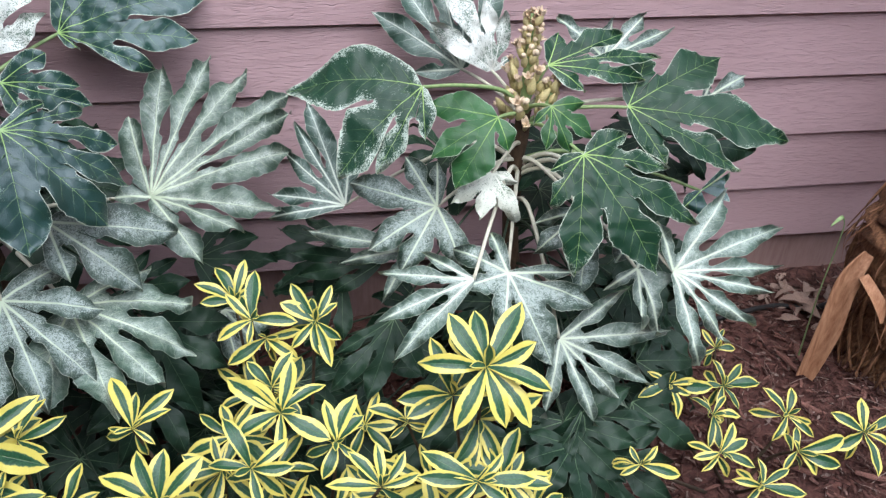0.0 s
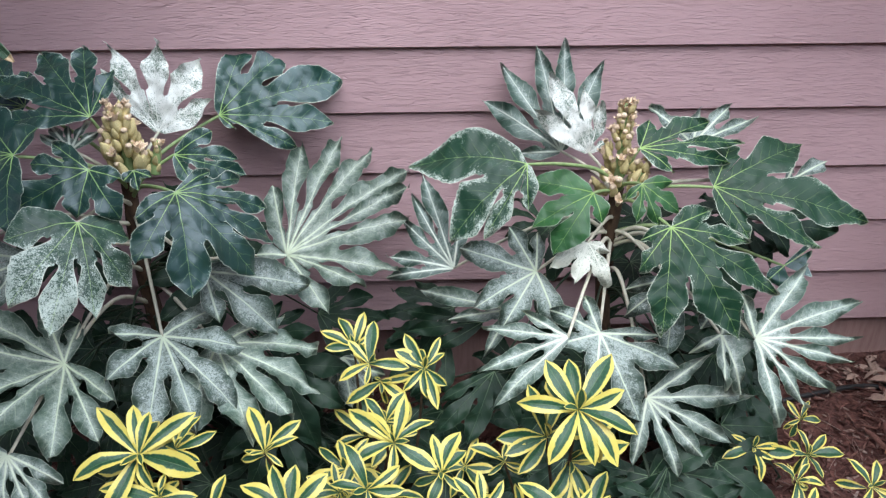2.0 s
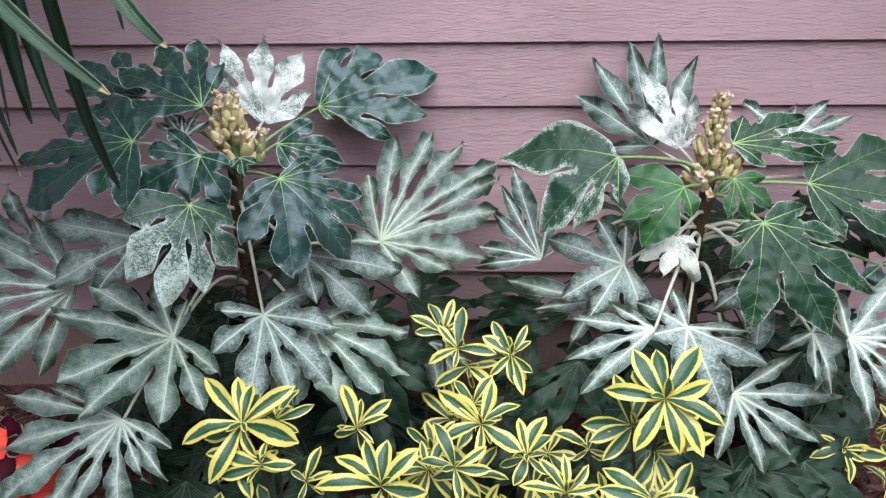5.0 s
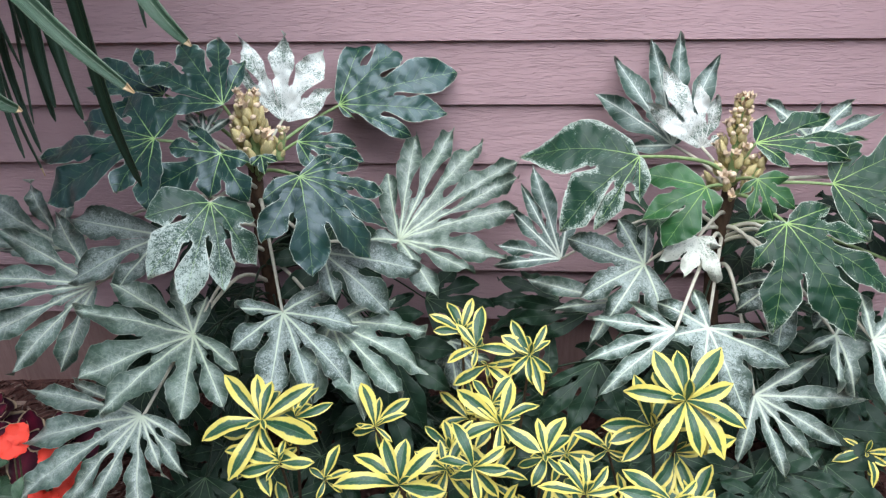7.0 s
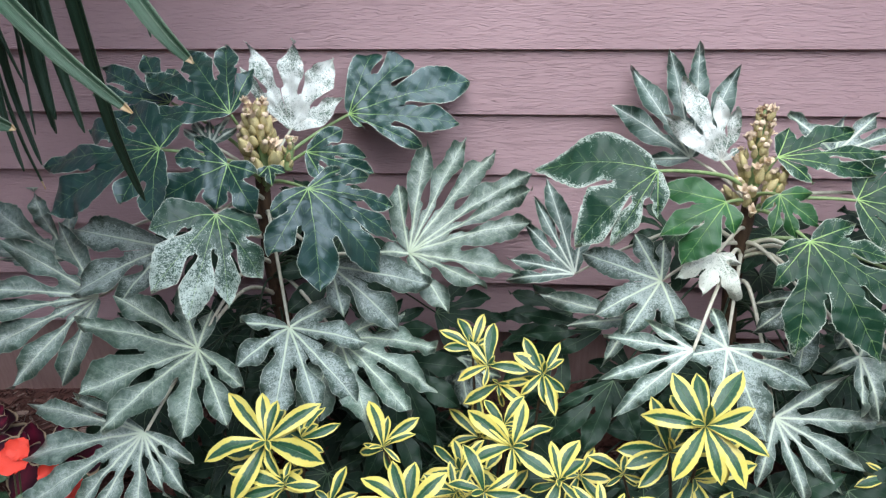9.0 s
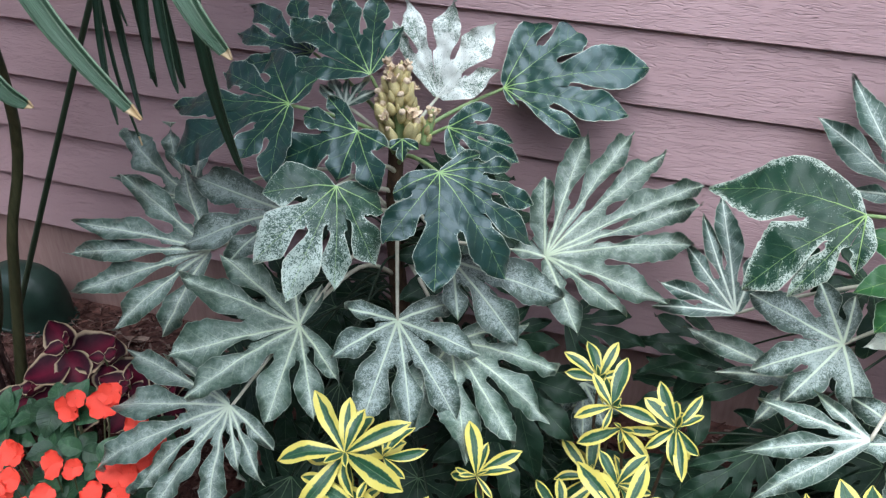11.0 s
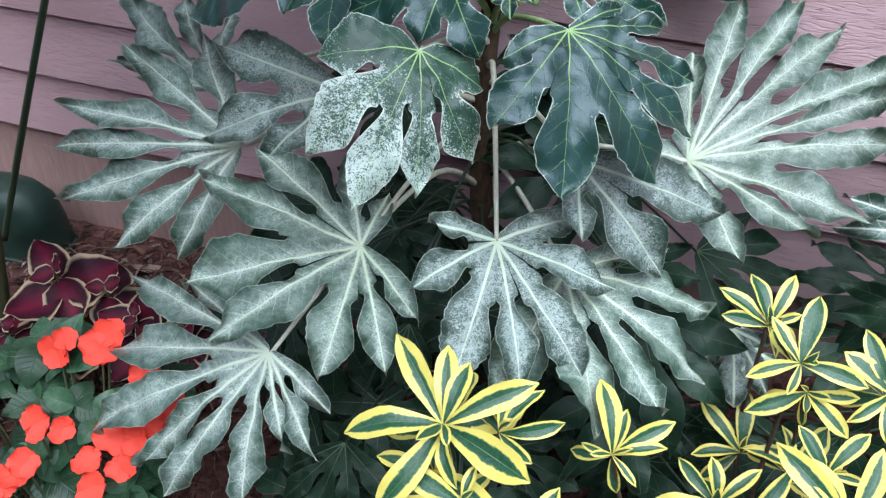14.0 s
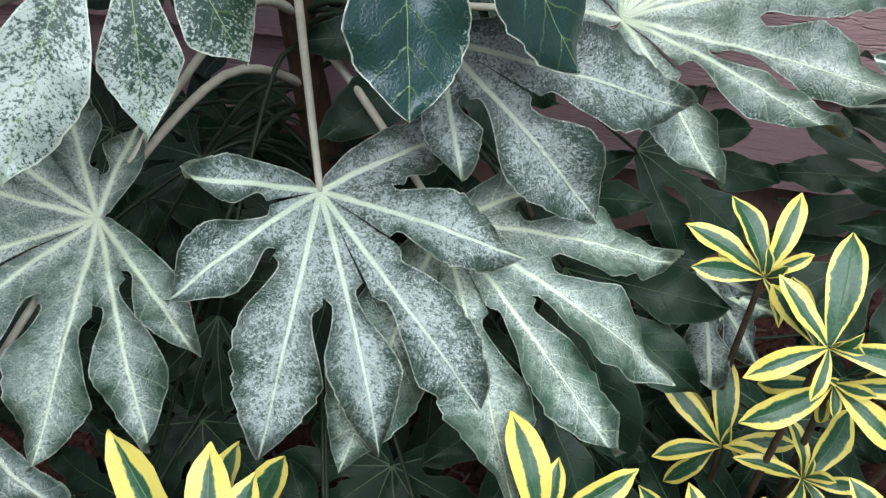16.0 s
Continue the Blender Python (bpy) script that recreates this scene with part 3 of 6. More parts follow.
def flower_spike(plant, foot, tip, spread, count, size, seed, tufts=0.75):
    """A panicle in bud: a stalk, packed upright bracts round it, crumpled pale tufts on their ends."""
    rng = random.Random(seed)
    foot, tip = Vector(foot), Vector(tip)
    axis = (tip - foot)
    stalk = part("flower_spike", tube((foot, (foot + tip) / 2, tip), (0.012, 0.009, 0.003), 8), GREENSTALK, plant, "budding flower spike with tan tufts")
    for i in range(count):
        t = (i + 0.5) / count
        a = i * 2.39996 + rng.uniform(-0.4, 0.4)
        width = spread * (1 - 0.72 * t ** 1.2) * rng.uniform(0.55, 1.0)
        out = Vector((math.cos(a), math.sin(a), 0))
        at = foot + axis * (t * 0.90 + rng.uniform(-0.02, 0.02))
        aim = (out * (0.55 - 0.3 * t) + Vector((rng.uniform(-0.2, 0.2), rng.uniform(-0.2, 0.2), 1.0))).normalized()
        length = size * rng.uniform(0.65, 1.25) * (1.1 - 0.35 * t)
        m = Matrix.Translation(at + out * width * 0.42) @ aim.to_track_quat("Z", "Y").to_matrix().to_4x4() @ Matrix.Rotation(rng.uniform(0, 6.3), 4, "Z")
        girth = length * rng.uniform(0.42, 0.58)
        part("bud", BUDS[i % 5], None, stalk, "", m @ Matrix.Diagonal((girth, girth, length, 1)))
        if rng.random() < tufts * (0.5 + 0.8 * t):
            k = size * rng.uniform(0.40, 0.72)
            end = at + out * width * 0.45 + aim * length * 0.9
            if rng.random() < 0.85 - 0.4 * t:
                k *= 0.66
                part("knob", KNOBS[i % 3], None, stalk, "", Matrix.Translation(end) @ Matrix.Diagonal((k, k, k * 0.9, 1)))
                continue
            part("tuft", TUFTS[i % 4], None, stalk, "", Matrix.Translation(end) @ aim.to_track_quat("Z", "Y").to_matrix().to_4x4() @ Matrix.Rotation(rng.uniform(0, 6.3), 4, "Z") @ Matrix.Diagonal((k, k, k, 1)))
    for i in range(6):
        k = size * rng.uniform(0.4, 0.65)
        part("tuft", TUFTS[i % 4], None, stalk, "", Matrix.Translation(tip + Vector((rng.uniform(-1, 1), rng.uniform(-1, 1), rng.uniform(-1, 0.3))) * size * 0.35) @ Matrix.Rotation(rng.uniform(0, 6.3), 4, "Z") @ Matrix.Diagonal((k, k, k, 1)))
    return stalk


# ---- yellow-edged rosettes ----
def small_leaf_mesh(seed, wide=0.17, arch=0.22):
    """A long oval leaf of unit length, folded at its rib and arched."""
    rng = random.Random(seed)
    verts, faces, rib = [], [], []
    us = [0, 0.05, 0.12, 0.22, 0.34, 0.46, 0.58, 0.7, 0.8, 0.88, 0.94, 0.98, 1.0]
    bend, ph = rng.uniform(-0.06, 0.06), rng.uniform(0, 6)
    fold = rng.uniform(0.12, 0.4)
    for u in us:
        w = wide * (math.sin(math.pi * min(1, u * 0.93 + 0.02)) ** 0.8 * (0.62 + 0.5 * u)) if u < 1 else 0
        w *= max(0.0, 1 - max(0, u - 0.86) / 0.14 * 0.75) if u > 0.86 else 1
        w = max(w, 0.012 if u < 0.5 else 0.0)
        for k in range(-3, 4):
            f = k / 3
            z = arch * 4 * u * (1 - u) * 0.5 + fold * abs(f) * w + 0.02 * math.sin(u * 14 + ph) * abs(f)
            verts.append((u, f * w + bend * math.sin(u * 3.1), z))
            rib.append((f, u))
    for j in range(len(us) - 1):
        for k in range(6):
            x = j * 7 + k
            faces.append((x, x + 7, x + 8, x + 1))
    return meshed("leaf", verts, faces, {"rib": rib})


SMALL = [small_leaf_mesh(i, 0.165 + 0.02 * (i % 3), 0.12 + 0.07 * (i % 4)) for i in range(10)]
for s in SMALL:
    s.materials.append(YELLOW)


def rosette(shrub, c, nrm, leaves, extra=2):
    COUNT[0] += 1
    rng = random.Random(COUNT[0] * 7)
    m = plane_of(c, nrm)
    foot = shrub.matrix_basis.translation
    c = Vector(c)
    low = Vector((foot.x * 0.75 + c.x * 0.25, foot.y * 0.75 + c.y * 0.25, foot.z - 0.01))
    mid = low.lerp(c, 0.55) + Vector((rng.uniform(-0.02, 0.02), rng.uniform(-0.01, 0.03), -0.01))
    stem = part("stem", tube((low, mid, c), (0.0045, 0.0035, 0.0025), 6), TWIG, shrub)
    axis = m.to_3x3() @ Vector((0, 0, 1))
    todo = [(a, r, rng.uniform(-4, 6), 0.004) for a, r in leaves]
    mean = sum(r for _, r in leaves) / len(leaves)
    todo += [(rng.uniform(0, 360), mean * rng.uniform(0.35, 0.55), rng.uniform(35, 65), 0.008) for _ in range(extra)]
    todo += [(rng.uniform(0, 360), mean * rng.uniform(0.75, 1.0), rng.uniform(-45, -15), -0.018) for _ in range(extra + (4 if len(leaves) > 7 else 0))]
    if shrub.name == shrub_e.name:
        todo = [(a, r * 1.18, lift, up) for a, r, lift, up in todo]
    for a, r, lift, up in todo:
        pose_m = m @ Matrix.Rotation(radians(a), 4, "Z") @ Matrix.Rotation(radians(-lift), 4, "Y") @ Matrix.Rotation(rng.uniform(-0.35, 0.35), 4, "X")
        pose_m = Matrix.Translation(axis * up) @ pose_m @ Matrix.Diagonal((r, r * rng.uniform(0.78, 1.05), r, 1))
        part("leaf", SMALL[rng.randrange(len(SMALL))], None, stem, "", pose_m)
    return stem


# ---- setting: ground and wall ----
def axis_steps(lo, hi, step, far):
    inner = [lo + step * i for i in range(int((hi - lo) / step) + 1)]
    outer, d = [], step
    while hi + sum(outer) < far:
        outer.append(d)
        d *= 1.5
    right, left, s = [], [], 0
    for o in outer:
        s += o
        right.append(hi + s)
        left.append(lo - s)
    return left[::-1] + inner + right


def build_ground():
    xs, ys = axis_steps(-2.0, 1.9, 0.03, 400.0), axis_steps(-1.5, 0.06, 0.03, 400.0)
    verts = [(x, y, ground_height(x, y) + (0.010 * noise.noise(Vector((x * 22, y * 22, 3))) if abs(x) < 2.2 and y > -1.8 else 0)) for y in ys for x in xs]
    w = len(xs)
    faces = [(j * w + i, j * w + i + 1, (j + 1) * w + i + 1, (j + 1) * w + i) for j in range(len(ys) - 1) for i in range(w - 1)]
    ob = new("ground", meshed("ground", verts, faces))
    ob.data.materials.append(SOIL)
    return tagged(ob, "red-brown mulched garden soil along the wall", "ground", "", "structure")


ground = build_ground()


def plank_mesh(length, height):
    """One lap board: thicker at its lower edge, with eased arrises; its lower front edge lies on y = 0."""
    t = 0.017
    prof = [(0.0015, 0.0), (t, 0.0), (t + 0.002, height), (t - 0.0035, height), (0.0, 0.0016)]
    verts, n = [], len(prof)
    segs = 2
    for i in range(segs + 1):
        verts += [(length * i / segs, y, z) for y, z in prof]
    faces = [tuple(range(n)), tuple(segs * n + k for k in range(n))[::-1]]
    for i in range(segs):
        for k in range(n):
            j = (k + 1) % n
            faces.append((i * n + k, (i + 1) * n + k, (i + 1) * n + j, i * n + j))
    return meshed("plank", verts, faces, smooth=False)


EXPOSURE, LOWEST = 0.152, 0.14


def box_mesh(lo, hi):
    (a, b, c), (d, e, f) = lo, hi
    v = [(a, b, c), (d, b, c), (d, e, c), (a, e, c), (a, b, f), (d, b, f), (d, e, f), (a, e, f)]
    return meshed("box", v, [(3, 2, 1, 0), (4, 5, 6, 7), (0, 1, 5, 4), (1, 2, 6, 5), (2, 3, 7, 6), (3, 0, 4, 7)], smooth=False)


wall = new("wall_north", box_mesh((-4.5, 0.022, -0.4), (4.5, 0.2, 2.72)))
wall.data.materials.append(BASE)
tagged(wall, "house wall in mauve painted lap siding over a painted foundation", "wall", "", "structure")

# ---- two lobed shrubs ----
left_fatsia = fatsia("variegated_fatsia", -0.515, -0.30, (-0.005, 0.03), 0.74, "variegated lobed-leaf shrub, silver and dark green, with a budding spike")
right_fatsia = fatsia("variegated_fatsia", 0.465, -0.31, (0.022, 0.045), 0.67, "variegated lobed-leaf shrub, taller tan flower spike, beside the wall")
shrub_a = base("variegated_shrub", (-0.40, -0.76, ground_height(-0.40, -0.76)), "low shrub with yellow-edged leaves in large whorls", "shrub", "yellow-edged shrubs")
shrub_b = base("variegated_shrub", (-0.02, -0.76, ground_height(-0.02, -0.76)), "low shrub with many yellow-edged leaf whorls", "shrub", "yellow-edged shrubs")
shrub_c = base("variegated_shrub", (0.0, -0.52, ground_height(0.0, -0.52)), "upright shrub with yellow-edged leaf whorls near the wall", "shrub", "yellow-edged shrubs")
shrub_d = base("variegated_shrub", (0.31, -0.76, ground_height(0.31, -0.76)), "tall yellow-edged shrub with one large top whorl", "shrub", "yellow-edged shrubs")
shrub_e = base("variegated_shrub", (0.92, -0.62, ground_height(0.92, -0.62)), "sparse low yellow-edged shrub spreading over mulch", "shrub", "yellow-edged shrubs")

leaf(left_fatsia, 'green', (-0.366, -0.080, 0.776), (0.00, -0.76, 0.65), [(-43, 0.047, -0.05), (-26, 0.185, -0.05), (-3, 0.25, -0.05), (19, 0.283, -0.05, 1.05), (49, 0.211, -0.05, 1.1), (74, 0.185, -0.05, 1.1)])
leaf(left_fatsia, 'white', (-0.485, -0.140, 0.762), (-0.01, -0.91, 0.42), [(29, 0.135, -0.05, 1.2), (58, 0.181, -0.05, 1.25), (91, 0.197, -0.05, 1.1), (116, 0.215, -0.05), (131, 0.181, -0.05)])
leaf(left_fatsia, 'green', (-0.559, -0.300, 0.852), (-0.11, -0.57, 0.81), [(75, 0.111), (101, 0.177), (126, 0.216), (153, 0.237), (177, 0.196)])
leaf(left_fatsia, 'veined', (-0.609, -0.300, 0.786), (0.00, -0.91, 0.41), [(33, 0.069), (58, 0.066), (91, 0.058), (124, 0.062), (151, 0.068)])
leaf(left_fatsia, 'green', (-0.678, -0.384, 0.810), (-0.17, -0.60, 0.79), [(-179, 0.262), (-154, 0.262), (-117, 0.133), (-86, 0.158), (60, 0.067), (129, 0.136), (161, 0.197)])
leaf(left_fatsia, 'green', (-0.547, -0.393, 0.784), (-0.00, -0.76, 0.66), [(-149, 0.151), (-97, 0.098), (-58, 0.117), (-19, 0.064), (143, 0.085), (174, 0.105)])
leaf(left_fatsia, 'green', (-0.422, -0.270, 0.762), (0.00, -0.75, 0.66), [(-55, 0.076), (-20, 0.15), (-3, 0.127), (33, 0.088)])
leaf(left_fatsia, 'green', (-0.476, -0.360, 0.766), (0.00, -0.75, 0.66), [(-135, 0.027), (-73, 0.042), (-22, 0.038)])
leaf(left_fatsia, 'green', (-0.383, -0.431, 0.752), (0.38, -0.50, 0.78), [(-137, 0.086, -0.14), (-106, 0.155, -0.15), (-74, 0.2, -0.17, 1.0, 0.0), (-37, 0.206, -0.22, 1.1, 0.0), (-12, 0.2, -0.20), (6, 0.172, -0.15), (29, 0.134, -0.14), (50, 0.087, -0.13)])
leaf(left_fatsia, 'frost', (-0.553, -0.473, 0.715), (0.46, -0.47, 0.76), [(-153, 0.124, -0.12, 1.45), (-114, 0.192, -0.09, 1.15, 0.0), (-93, 0.22, -0.09, 1.1, 0.02), (-69, 0.174, -0.28, 1.1, 0.0), (-42, 0.150, -0.18, 1.2, 0.0), (-4, 0.092, -0.14, 1.35)], web=0.95)
leaf(left_fatsia, 'speckled', (-0.681, -0.430, 0.618), (0.10, -0.76, 0.65), [(-152, 0.207, 0), (-125, 0.146, 0), (173, 0.193, 0)])
leaf(left_fatsia, 'slim', (-0.834, -0.459, 0.517), (0.15, -0.74, 0.65), [(-166, 0.257, 0.22), (-148, 0.27, 0.08), (-129, 0.242, 0.0), (-107, 0.19, -0.05), (125, 0.184, -0.01), (151, 0.225, 0.1), (180, 0.231, 0.36)])
leaf(left_fatsia, 'slim', (-0.990, -0.271, 0.498), (-0.07, -0.91, 0.41), [(-177, 0.185), (89, 0.131), (124, 0.188), (151, 0.262), (176, 0.243)])
leaf(left_fatsia, 'silver', (-0.610, -0.539, 0.451), (0.20, -0.45, 0.87), [(-178, 0.223, 0.2), (-140, 0.232, 0.23), (-122, 0.234, 0.14), (-82, 0.199, 0.11), (-60, 0.196, 0.16), (-39, 0.15, 0.39), (83, 0.092, 0.0), (117, 0.131, 0.09), (159, 0.174, 0.45)], reach=0.50)
leaf(left_fatsia, 'slim', (-0.674, -0.689, 0.365), (-0.08, -0.58, 0.81), [(-169, 0.257, -0.08), (-147, 0.284, -0.08), (-126, 0.229, -0.08), (-110, 0.225, -0.08), (-83, 0.195, -0.08), (-62, 0.131, -0.08), (-46, 0.154, -0.08), (-24, 0.118, -0.08), (156, 0.191, -0.08), (166, 0.274, -0.08)], reach=0.42)
leaf(left_fatsia, 'speckled', (-0.428, -0.513, 0.491), (0.25, -0.47, 0.85), [(-163, 0.094, 0.45), (-130, 0.139, 0.14), (-89, 0.202, 0.04), (-64, 0.203, 0.02), (-45, 0.207, 0.05), (-10, 0.16, 0.23), (39, 0.122, -0.01)], reach=0.62)
leaf(left_fatsia, 'silver', (-0.338, -0.480, 0.445), (0.20, -0.35, 0.91), [(-101, 0.213, -0.08), (-69, 0.228, -0.02), (-46, 0.226, 0.06), (-23, 0.227, -0.03), (4, 0.199, -0.04), (32, 0.152, -0.07)], reach=0.47)
leaf(left_fatsia, 'speckled', (-0.353, -0.440, 0.590), (0.24, -0.67, 0.70), [(-70, 0.106, -0.14), (-36, 0.187, -0.16), (-6, 0.208, -0.15)])
leaf(left_fatsia, 'silver', (-0.217, -0.279, 0.531), (0.00, -0.60, 0.80), [(-56, 0.178, 0.19), (-30, 0.206, 0.36), (-16, 0.247, 0.21), (17, 0.272, 0.05), (29, 0.312, -0.0), (39, 0.34, -0.04), (58, 0.343, -0.16), (68, 0.331, -0.07), (84, 0.271, 0.06), (103, 0.138, 0.45), (179, 0.073, -0.01)], reach=0.47)
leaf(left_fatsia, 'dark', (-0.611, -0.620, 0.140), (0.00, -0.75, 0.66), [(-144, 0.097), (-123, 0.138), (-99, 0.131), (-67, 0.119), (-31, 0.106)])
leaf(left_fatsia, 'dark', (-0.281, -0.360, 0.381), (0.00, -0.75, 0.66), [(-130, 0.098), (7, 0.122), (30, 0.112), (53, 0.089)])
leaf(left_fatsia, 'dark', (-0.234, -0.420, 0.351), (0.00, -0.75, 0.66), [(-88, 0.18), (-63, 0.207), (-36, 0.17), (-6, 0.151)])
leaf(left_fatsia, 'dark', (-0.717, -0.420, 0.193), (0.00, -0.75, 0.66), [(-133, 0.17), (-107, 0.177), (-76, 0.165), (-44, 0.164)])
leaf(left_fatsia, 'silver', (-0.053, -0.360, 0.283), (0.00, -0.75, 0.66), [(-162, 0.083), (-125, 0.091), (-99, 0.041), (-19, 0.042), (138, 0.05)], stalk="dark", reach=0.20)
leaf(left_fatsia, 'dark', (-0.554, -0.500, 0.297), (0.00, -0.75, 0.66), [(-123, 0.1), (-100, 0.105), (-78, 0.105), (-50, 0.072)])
leaf(left_fatsia, 'green', (-0.720, -0.200, 0.841), (-0.20, -0.75, 0.63), [(-167, 0.174), (87, 0.075), (126, 0.132), (155, 0.202), (172, 0.21)])
leaf(right_fatsia, 'veined', (0.391, -0.120, 0.695), (-0.10, -0.90, 0.42), [(-178, 0.099, -0.05), (65, 0.224, -0.05), (86, 0.255, -0.05), (101, 0.247, -0.05), (125, 0.242, -0.05), (144, 0.212, -0.05)])
leaf(right_fatsia, 'white', (0.443, -0.170, 0.710), (0.00, -0.91, 0.41), [(37, 0.046, -0.05), (74, 0.116, -0.05), (92, 0.145, -0.05), (115, 0.196, -0.05, 1.2), (140, 0.155, -0.05)])
leaf(right_fatsia, 'marbled', (0.271, -0.389, 0.779), (-0.21, -0.72, 0.67), [(-146, 0.206, -0.12, 1.25, 0.12), (-119, 0.164, -0.12, 1.1, -0.08), (-92, 0.092, -0.12, 1.3, 0.0), (162, 0.232, -0.12, 1.2, 0.22)], web=0.9)
leaf(right_fatsia, 'bright', (0.412, -0.360, 0.702), (0.00, -0.75, 0.66), [(-155, 0.141, -0.15, 1.1), (-126, 0.148, -0.15, 1.1), (-75, 0.063, -0.15, 1.2), (165, 0.126, -0.15, 1.2)])
leaf(right_fatsia, 'bright', (0.502, -0.380, 0.729), (0.00, -0.75, 0.66), [(-137, 0.045, -0.15), (-100, 0.081, -0.15), (-73, 0.09, -0.15), (-40, 0.095, -0.15), (4, 0.065, -0.15)])
leaf(right_fatsia, 'mid', (0.523, -0.270, 0.760), (0.00, -0.75, 0.66), [(-36, 0.086, -0.05, 1.3), (-11, 0.193, -0.05, 1.1), (5, 0.225, -0.05), (19, 0.163, -0.05, 1.2), (65, 0.068, -0.05, 1.2)], web=1.15)
leaf(right_fatsia, 'speckled', (0.658, -0.200, 0.739), (0.00, -0.75, 0.66), [(20, 0.164, -0.05, 0.6), (44, 0.13, -0.05, 0.85), (74, 0.086, -0.05, 0.8), (138, 0.124, -0.05, 0.7)])
leaf(right_fatsia, 'mid', (0.676, -0.308, 0.687), (-0.11, -0.63, 0.77), [(-67, 0.131, -0.1, 1.1), (-38, 0.241, -0.1, 0.98, 0.02), (-16, 0.319, -0.1, 0.95, 0.0), (25, 0.228, -0.1, 1.1, 0.0), (60, 0.127, -0.1, 1.2)])
leaf(right_fatsia, 'speckled', (0.857, -0.250, 0.665), (0.00, -0.75, 0.66), [(3, 0.08, -0.05), (29, 0.116, -0.05), (60, 0.052, -0.05)])
leaf(right_fatsia, 'dark', (0.838, -0.250, 0.572), (0.00, -0.75, 0.66), [(-62, 0.087), (-11, 0.158), (11, 0.108)])
leaf(right_fatsia, 'mid', (0.543, -0.460, 0.674), (-0.01, -0.75, 0.66), [(-160, 0.064, -0.12, 1.3), (-132, 0.106, -0.12, 1.25), (-100, 0.21, -0.12, 1.0, 0.03), (-59, 0.247, -0.12, 1.05, -0.04), (-33, 0.243, -0.12, 1.0, 0.0), (-10, 0.160, -0.12, 1.0), (22, 0.090, -0.12, 1.4)], web=1.1)
leaf(right_fatsia, 'speckled', (0.573, -0.420, 0.535), (0.00, -0.75, 0.66), [(-169, 0.094), (-144, 0.124), (-96, 0.157)])
leaf(right_fatsia, 'speckled', (0.695, -0.420, 0.502), (0.00, -0.75, 0.66), [(-158, 0.08), (-132, 0.101), (-81, 0.104)])
leaf(right_fatsia, 'green', (0.837, -0.360, 0.524), (0.00, -0.75, 0.66), [(-141, 0.053), (30, 0.062), (31, 0.087)])
leaf(right_fatsia, 'speckled', (0.307, -0.362, 0.525), (-0.01, -0.75, 0.66), [(-153, 0.154), (-123, 0.142), (-70, 0.124), (84, 0.086), (120, 0.112), (163, 0.167)])
leaf(right_fatsia, 'cream', (0.406, -0.380, 0.601), (0.00, -0.75, 0.66), [(-150, 0.1), (-113, 0.095), (-69, 0.099), (-28, 0.048)])
leaf(right_fatsia, 'veined', (0.139, -0.300, 0.502), (-0.15, -0.72, 0.68), [(-176, 0.149, -0.02), (79, 0.137, -0.02), (104, 0.23, -0.02), (119, 0.196, -0.02), (136, 0.157, -0.02), (166, 0.149, -0.02)])
leaf(right_fatsia, 'pale', (0.260, -0.340, 0.417), (0.00, -0.75, 0.66), [(-174, 0.142), (-121, 0.123), (168, 0.211)])
leaf(right_fatsia, 'dark', (0.210, -0.270, 0.340), (0.00, -0.75, 0.66), [(-176, 0.176), (-150, 0.12), (171, 0.191)])
leaf(right_fatsia, 'speckled', (0.419, -0.492, 0.455), (-0.01, -0.75, 0.66), [(-167, 0.094), (-99, 0.121), (-69, 0.19), (-22, 0.176), (-3, 0.118), (109, 0.08), (149, 0.11)])
leaf(right_fatsia, 'pale', (0.349, -0.520, 0.468), (-0.18, -0.70, 0.69), [(-163, 0.19), (-142, 0.204), (150, 0.104), (172, 0.17)])
leaf(right_fatsia, 'pale', (0.516, -0.543, 0.331), (-0.03, -0.72, 0.69), [(-108, 0.15), (-71, 0.173), (-51, 0.182), (-30, 0.199), (-2, 0.226), (30, 0.158)])
leaf(right_fatsia, 'pale', (0.713, -0.544, 0.471), (-0.10, -0.71, 0.69), [(-81, 0.173), (-59, 0.157), (-40, 0.168), (-18, 0.187), (-4, 0.202), (19, 0.238), (49, 0.205), (101, 0.096)])
leaf(right_fatsia, 'pale', (0.663, -0.501, 0.451), (0.02, -0.62, 0.78), [(-151, 0.079), (-96, 0.116), (-77, 0.128), (63, 0.076)])
leaf(right_fatsia, 'dark', (0.660, -0.600, 0.204), (0.00, -0.75, 0.66), [(-114, 0.138), (-84, 0.1), (-40, 0.161), (16, 0.129)])
leaf(right_fatsia, 'dark', (0.552, -0.620, 0.220), (0.00, -0.75, 0.66), [(-128, 0.127), (-114, 0.112), (-91, 0.122), (-57, 0.108)])
leaf(right_fatsia, 'dark', (0.703, -0.500, 0.215), (0.00, -0.75, 0.66), [(-39, 0.102), (-4, 0.124), (56, 0.054)])
leaf(right_fatsia, 'dark', (0.213, -0.480, 0.360), (0.00, -0.75, 0.66), [(-153, 0.131), (-136, 0.178), (-112, 0.156), (-69, 0.122)])
leaf(right_fatsia, 'dark', (0.340, -0.620, 0.247), (0.00, -0.75, 0.66), [(-139, 0.119), (-112, 0.094), (-53, 0.105), (-19, 0.091)])
leaf(right_fatsia, 'dark', (0.588, -0.620, 0.196), (0.00, -0.75, 0.66), [(-162, 0.117), (-130, 0.073), (-42, 0.069), (-10, 0.109)])
